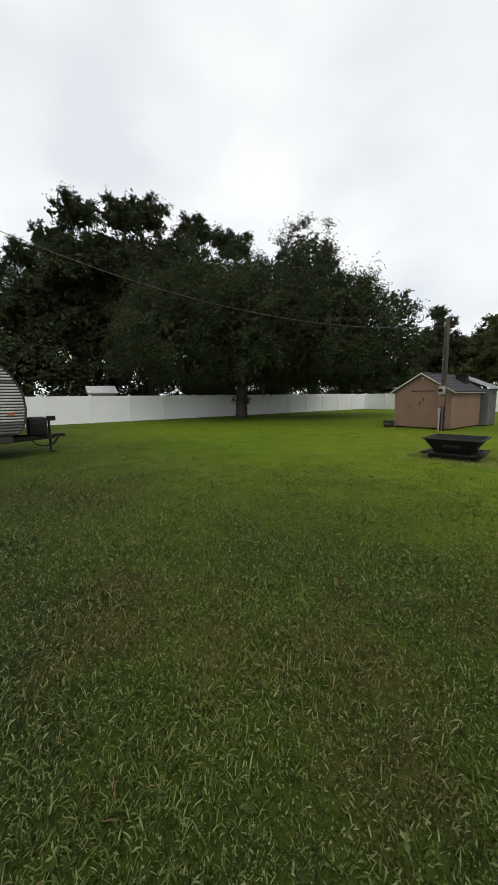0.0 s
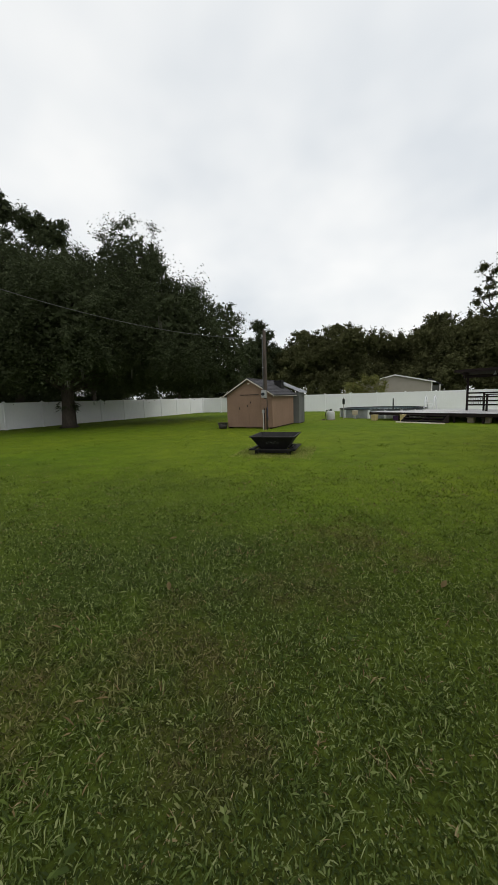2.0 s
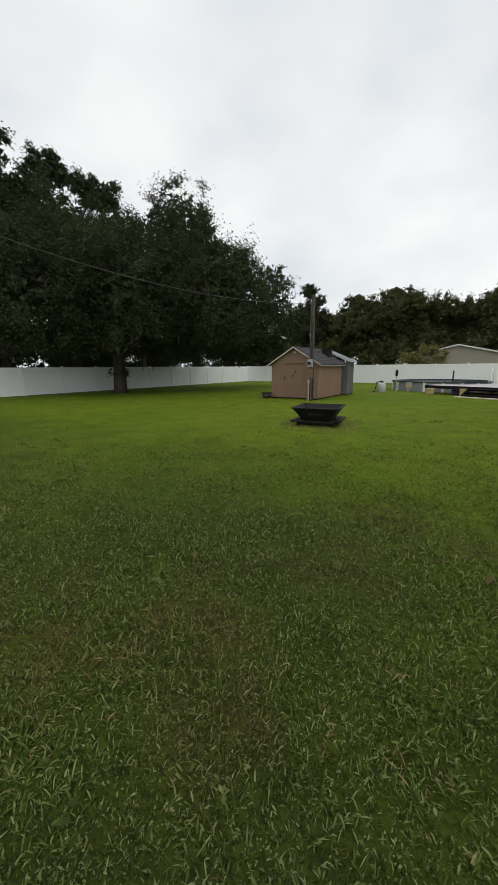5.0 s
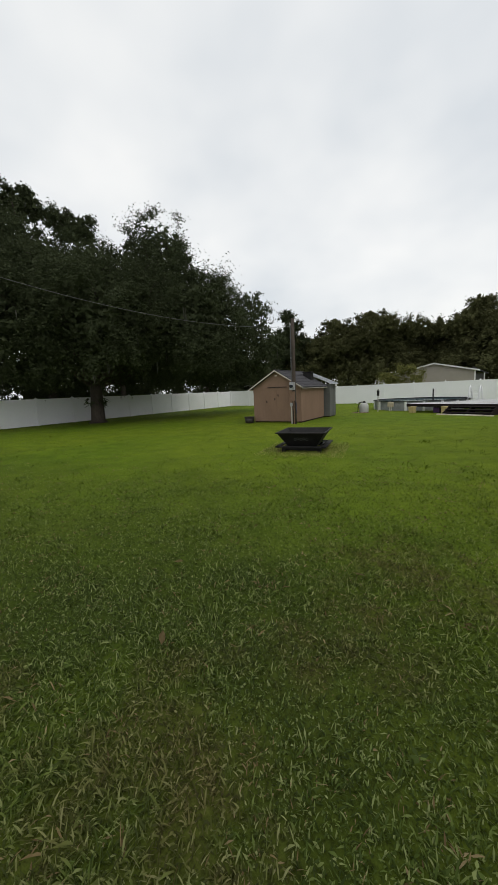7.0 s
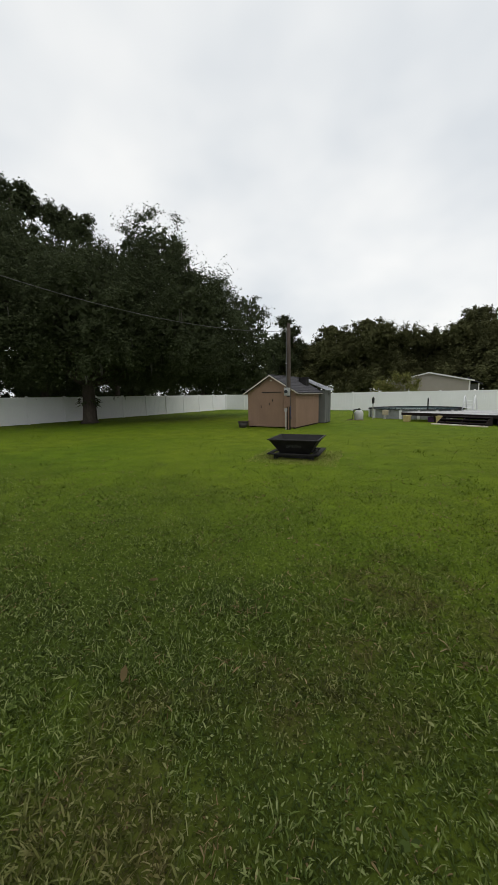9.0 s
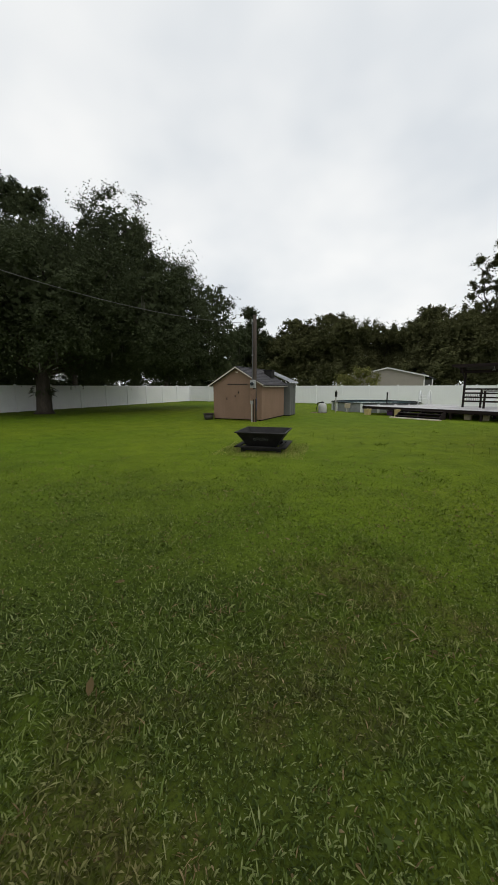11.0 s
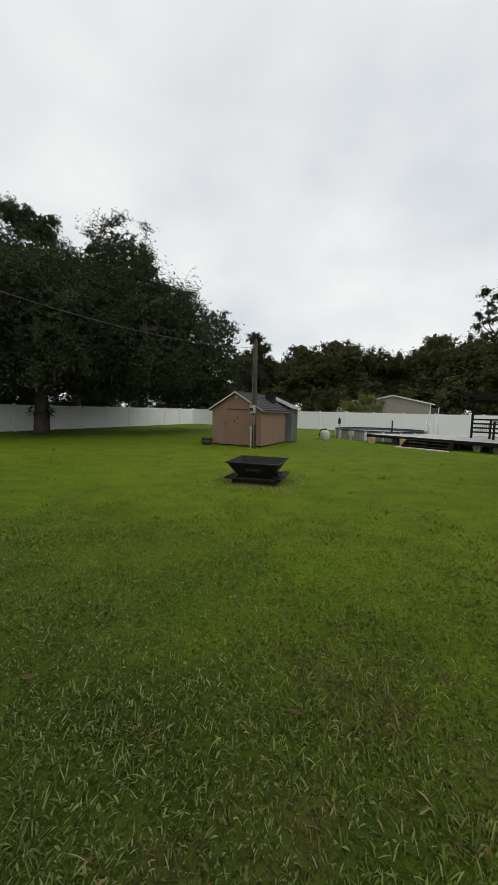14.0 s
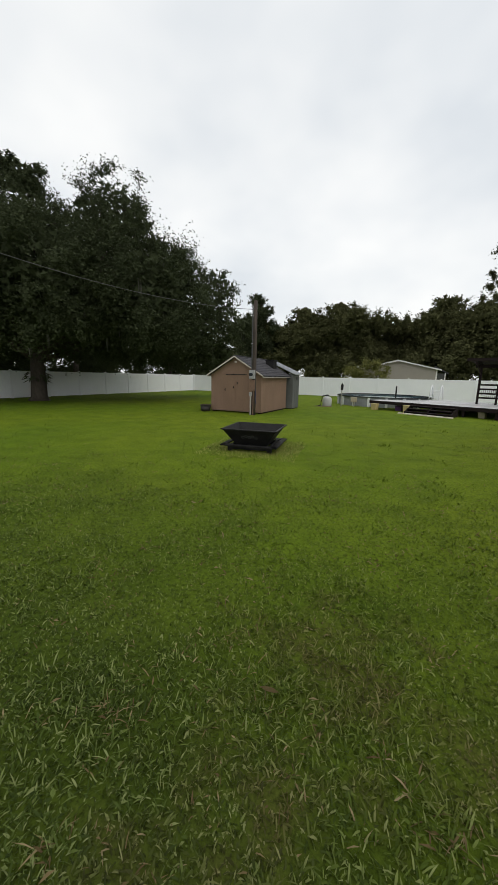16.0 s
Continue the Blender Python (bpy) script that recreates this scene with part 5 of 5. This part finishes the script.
# ---------------- travel trailer ----------------
def trailer():
    r = thing("travel_trailer", pose(-4.04, -14.6, 0), "ribbed silver travel trailer parked on the lawn", "trailer")
    prof = [(-0.84, 0.66), (-0.70, 0.82), (-0.64, 1.02), (-0.60, 1.30), (-0.64, 1.68), (-0.74, 1.93), (-0.88, 2.21), (-1.08, 2.40), (-1.5, 2.55), (-5.6, 2.58), (-5.8, 2.4), (-5.8, 0.66)]
    body = prism(bmesh.new(), [(1.06, y, z) for y, z in prof], (-2.12, 0, 0))
    part("body", body, RV_DARK, r, "dark body shell behind pale ribs")

    def front(z):
        for (a, za), (b, zb) in zip(prof, prof[1:8]):
            if za <= z <= zb:
                return a + (b - a) * (z - za) / (zb - za)
        return -1.1

    n = 23
    for i in range(n):
        z = 0.70 + i * 0.076
        dark = z < 0.98 or 1.92 < z < 2.02
        for x0, x1 in ((1.06, 1.085), (-1.085, -1.06)):
            part("rib", boxes((x0, x1, -5.7, front(z + 0.02) - 0.03, z, z + 0.042), bevel=0.008), BOXDARK if dark else RV_SKIN, r, "dark grey rib" if dark else "pale aluminium rib")
    edge = bmesh.new()
    tube(edge, [(1.07, y, z) for y, z in prof[:9]] + [(1.07, -5.6, 2.58)], 0.022, 6)
    part("edge_trim", edge, RV_DARK, r, "dark edge trim")
    part("marker_light", boxes((1.083, 1.10, -1.02, -0.86, 1.17, 1.23), bevel=0.008), ORANGE, r, "amber marker light")
    part("underskirt", boxes((-1.0, 1.0, -5.7, -0.95, 0.46, 0.66)), RV_DARK, r)
    for x in (-1, 1):
        part("frame_rail", prism(bmesh.new(), [(x * 0.62, -1.2, 0.40), (x * 0.70, -1.2, 0.40), (x * 0.05, 0.15, 0.40), (x * -0.02, 0.15, 0.40)], (0, 0, 0.12)), BLACKMETAL, r)
    part("coupler", boxes((-0.06, 0.06, 0.10, 0.42, 0.44, 0.54), bevel=0.02), BLACKMETAL, r)
    bm = bmesh.new()
    box(bm, -0.32, 0.32, -0.54, -0.06, 0.50, 1.05, 0.06)
    smooth(part("gas_bottle_cover", bm, BLACKMETAL, r, "rounded black gas bottle cover"))
    part("jack_post", rods(((0, 0.02, 0.10), (0, 0.02, 0.95), 0.035), ((0, 0.02, 0.04), (0, 0.02, 0.2), 0.028)), BLACKMETAL, r)
    part("jack_head", boxes((-0.07, 0.07, -0.04, 0.20, 0.93, 1.07), bevel=0.02), BLACKMETAL, r)
    part("jack_foot", boxes((-0.09, 0.09, -0.07, 0.11, 0.0, 0.04), bevel=0.006), BLACKMETAL, r)
    for x in (-0.08, 0.10):
        c = bmesh.new()
        tube(c, [(x, -0.48, 0.42), (x, -0.35, 0.24), (x, -0.1, 0.18), (x, 0.1, 0.24), (x, 0.24, 0.42)], 0.016, 6)
        part("chain", c, BLACKMETAL, r)
    for x in (-1.0, 0.80):
        for y in (-3.2, -4.0):
            w = part("wheel", rods(((x, y, 0.34), (x + 0.2, y, 0.34), 0.34), seg=24), RV_DARK, r)
            part("hub", rods(((x - 0.012, y, 0.34), (x + 0.212, y, 0.34), 0.18), seg=20), SHEETROOF, w)
    part("stabiliser", rods(((0.7, -1.3, 0.47), (0.7, -1.5, 0.02), 0.03), ((-0.7, -1.3, 0.47), (-0.7, -1.5, 0.02), 0.03)), BLACKMETAL, r)


trailer()


# ---------------- neighbours beyond the fence ----------------
def mobile_home():
    r = thing("mobile_home", pose(0.5, 0, 0), "taupe mobile home with pale roof edge beyond the fence", "house")
    z0, E, A = 0.0, 2.72, 3.52
    L, R_, y0 = 1.4, 8.35, 24.0
    mid = 4.85
    part("gable_wall", prism(bmesh.new(), [(L, y0, z0), (R_, y0, z0), (R_, y0, E), (mid, y0, A), (L, y0, E)], (0, 0.15, 0)), MOBILE_WALL, r)
    part("side_wall", boxes((R_ - 0.15, R_, y0 + 0.15, y0 + 12, 0, E)), MOBILE_WALL, r)
    part("side_wall", boxes((L, L + 0.15, y0 + 0.15, y0 + 12, 0, E)), MOBILE_WALL, r)
    part("back_wall", boxes((L, R_, y0 + 12, y0 + 12.15, 0, E)), MOBILE_WALL, r)
    for x in (L, R_):
        s = 0.35 if x == R_ else -0.35
        zz = E - 0.08
        part("roof_slope", prism(bmesh.new(), [(mid, y0 - 0.2, A + 0.02), (x + s, y0 - 0.2, zz), (x + s, y0 - 0.2, zz + 0.07), (mid, y0 - 0.2, A + 0.09)], (0, 12.6, 0)), SHINGLE, r)
        part("rake_trim", prism(bmesh.new(), [(mid, y0 - 0.24, A - 0.04), (x + s, y0 - 0.24, zz - 0.06), (x + s, y0 - 0.24, zz + 0.07), (mid, y0 - 0.24, A + 0.09)], (0, 0.038, 0)), WINDOW_WHITE, r, "white roof edge trim")
    part("corner_trim", boxes((R_ - 0.10, R_ + 0.02, y0 - 0.02, y0 - 0.002, 0, E)), WINDOW_WHITE, r)
    part("porch_wall", boxes((R_ + 0.02, R_ + 0.75, y0 + 1.2, y0 + 4.0, 0, 2.35)), GREYWALL, r)
    part("porch_roof", prism(bmesh.new(), [(R_ - 0.2, y0 + 0.9, 2.95), (R_ + 1.05, y0 + 0.9, 2.30), (R_ + 1.05, y0 + 0.9, 2.38), (R_ - 0.2, y0 + 0.9, 3.05)], (0, 3.4, 0)), SHINGLE, r)
    part("porch_post", boxes((R_ + 0.7, R_ + 0.8, y0 + 0.95, y0 + 1.05, 0, 2.42)), WINDOW_WHITE, r)


def far_house(x, y, a, w, wall_h, ridge, label):
    r = thing("neighbour_house", pose(x, y, 0, 0, 0, a), label, "house")
    part("wall", boxes((-w, w, -2, 2, 0, wall_h)), MOBILE_WALL, r)
    for s in (-1, 1):
        part("roof_slope", prism(bmesh.new(), [(-w - 0.2, 0, ridge), (-w - 0.2, s * 2.3, wall_h - 0.05), (-w - 0.2, s * 2.3, wall_h + 0.03), (-w - 0.2, 0, ridge + 0.08)], (2 * w + 0.4, 0, 0)), ROOFWHITE, r, "white metal roof")


mobile_home()
far_house(-22.3, -8.4, 80, 0.9, 2.0, 2.5, "small outbuilding with white metal roof beyond the fence")
far_house(-16.3, 25.2, 80, 0.5, 2.0, 2.5, "low outbuilding with white metal roof beyond the fence")


# ---------------- grass ----------------
def blades(name, seed, count, near, far, fall, lo, hi, width, lean, material, label, cat, fine=True, tuft=7):
    """Blades that fan out of tufts, thick about the walk and thinner away from it."""
    rng = np.random.default_rng(seed)
    tufts = count // tuft
    p = 2.0 - fall
    tr = (near ** p + rng.random(tufts) * (far ** p - near ** p)) ** (1 / p)
    tr *= 0.5 + 0.9 * rng.random(tufts)
    th = np.radians(-5 + rng.random(tufts) * 215)
    tx, ty = 7.7 + tr * np.cos(th), -16.3 + tr * np.sin(th)
    vigour = np.array([noise.noise((a * 0.9, b * 0.9, 3.0)) + 0.6 * noise.noise((a * 3.1, b * 3.1, 8.0)) for a, b in zip(tx, ty)])
    grow = np.clip(1.0 + 0.75 * vigour, 0.55, 1.8) * (0.7 + 0.6 * rng.random(tufts))
    k = rng.integers(0, tufts, count)
    rr, sp = tr[k], 0.028 * (1 + tr[k] * 0.15)
    x, y = tx[k] + rng.normal(size=count) * sp, ty[k] + rng.normal(size=count) * sp
    az = rng.random(count) * 2 * np.pi
    ln = (lo + (hi - lo) * rng.random(count) ** 1.7) * grow[k]
    w = width * (0.55 + 0.9 * rng.random(count)) * (1 + rr * 0.10)
    tilt = np.radians(lean[0] + (lean[1] - lean[0]) * rng.random(count) ** 0.8)
    dx, dy = np.cos(az), np.sin(az)
    up, out = ln * np.cos(tilt), ln * np.sin(tilt)
    sx, sy = -dy * w * 0.5, dx * w * 0.5
    twist = rng.normal(size=count) * w * 0.35
    z = np.full(count, -0.004)
    mid, tip = up * 0.62 + ln * 0.03, np.maximum(up - ln * 0.05 * rng.random(count), 0.004)
    if fine:
        v = np.stack([
            np.stack([x - sx * 0.7, y - sy * 0.7, z], 1), np.stack([x + sx * 0.7, y + sy * 0.7, z], 1),
            np.stack([x + dx * out * 0.52 + sx, y + dy * out * 0.52 + sy, mid + twist], 1),
            np.stack([x + dx * out * 0.52 - sx, y + dy * out * 0.52 - sy, mid - twist], 1),
            np.stack([x + dx * out, y + dy * out, tip], 1)], 1).reshape(-1, 3)
        f = (np.arange(count)[:, None, None] * 5 + np.array([[0, 1, 2], [0, 2, 3], [3, 2, 4]])[None]).reshape(-1, 3)
    else:
        v = np.stack([np.stack([x - sx, y - sy, z], 1), np.stack([x + sx, y + sy, z], 1), np.stack([x + dx * out, y + dy * out, np.maximum(up, 0.01)], 1)], 1).reshape(-1, 3)
        f = np.arange(count * 3).reshape(-1, 3)
    tagged(scatter(name, v, f, material), label, cat, kind="stuff")


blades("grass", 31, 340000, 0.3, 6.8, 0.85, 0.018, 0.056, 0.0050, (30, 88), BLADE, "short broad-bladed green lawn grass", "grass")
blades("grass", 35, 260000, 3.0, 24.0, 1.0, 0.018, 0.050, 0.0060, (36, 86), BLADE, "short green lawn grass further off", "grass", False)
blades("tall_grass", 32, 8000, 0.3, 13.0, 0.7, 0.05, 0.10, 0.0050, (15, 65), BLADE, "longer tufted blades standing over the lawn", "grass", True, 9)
blades("dry_grass", 33, 14000, 0.3, 9.0, 0.5, 0.03, 0.07, 0.0042, (55, 90), STRAW, "dry straw-coloured blades lying in the lawn", "grass", True, 5)


def pit_fringe():
    """Uncut pale grass left standing round the fire pit."""
    rng = np.random.default_rng(44)
    vs, fs = [], []
    for i in range(4200):
        a = rng.random() * 6.3
        k = 0.62 / max(abs(math.cos(a)), abs(math.sin(a))) * (0.85 + 0.9 * rng.random() ** 1.5)
        x, y = 4.20 + k * math.cos(a + 0.17), -6.85 + k * math.sin(a + 0.17)
        ln, az, t = 0.03 + 0.06 * rng.random() ** 1.5, rng.random() * 6.3, 0.3 + 0.7 * rng.random()
        dx, dy, w = math.cos(az), math.sin(az), 0.006
        b = len(vs)
        vs += [(x - dy * w, y + dx * w, 0), (x + dy * w, y - dx * w, 0), (x + dx * ln * math.sin(t), y + dy * ln * math.sin(t), ln * math.cos(t))]
        fs.append((b, b + 1, b + 2))
    tagged(scatter("fire_pit_grass", vs, fs, FRINGE), "pale uncut grass round the foot of the fire pit", "grass", kind="stuff")


pit_fringe()


def weeds():
    rng = np.random.default_rng(40)
    vs, fs = [], []
    for i in range(140):
        rr = (0.4 + rng.random() ** 0.7 * 9.0)
        th = math.radians(30 + rng.random() * 175)
        x, y = 7.75 + rr * math.cos(th), -15.5 + rr * math.sin(th)
        z = 0.02 + 0.03 * rng.random()
        for j in range(rng.integers(3, 6)):
            a = rng.random() * 6.3
            ln = 0.012 + 0.014 * rng.random()
            d = np.array([math.cos(a), math.sin(a), 0.15])
            s = np.array([-math.sin(a), math.cos(a), 0.0])
            o = np.array([x, y, z])
            k = len(vs)
            vs += [tuple(o), tuple(o + d * ln + s * ln * 0.5), tuple(o + d * ln * 1.9), tuple(o + d * ln - s * ln * 0.5)]
            fs.append((k, k + 1, k + 2, k + 3))
    tagged(scatter("broadleaf_weeds", vs, fs, BLADE), "small broad-leaved weeds among the grass", "weed", kind="stuff")


weeds()


def fallen_leaf(x, y, a):
    bm = bmesh.new()
    pts = [(-0.05, 0, 0), (-0.02, 0.018, 0.006), (0.02, 0.02, 0.01), (0.055, 0, 0.012), (0.02, -0.018, 0.006), (-0.02, -0.018, 0.004)]
    bm.faces.new([bm.verts.new(p) for p in pts])
    bmesh.ops.solidify(bm, geom=bm.faces, thickness=0.001)
    ob = part("fallen_leaf", bm, STRAW)
    ob.matrix_basis = pose(x, y, 0.055, 8, -6, a)
    tagged(ob, "curled tan fallen leaf lying on the grass", "leaf", "fallen leaves")


for x, y, a in ((8.52, -13.51, -20), (8.1, -13.0, 70), (6.1, -13.9, 130), (5.5, -13.1, 10), (7.0, -12.6, 200), (9.3, -12.2, 60)):
    fallen_leaf(x, y, a)
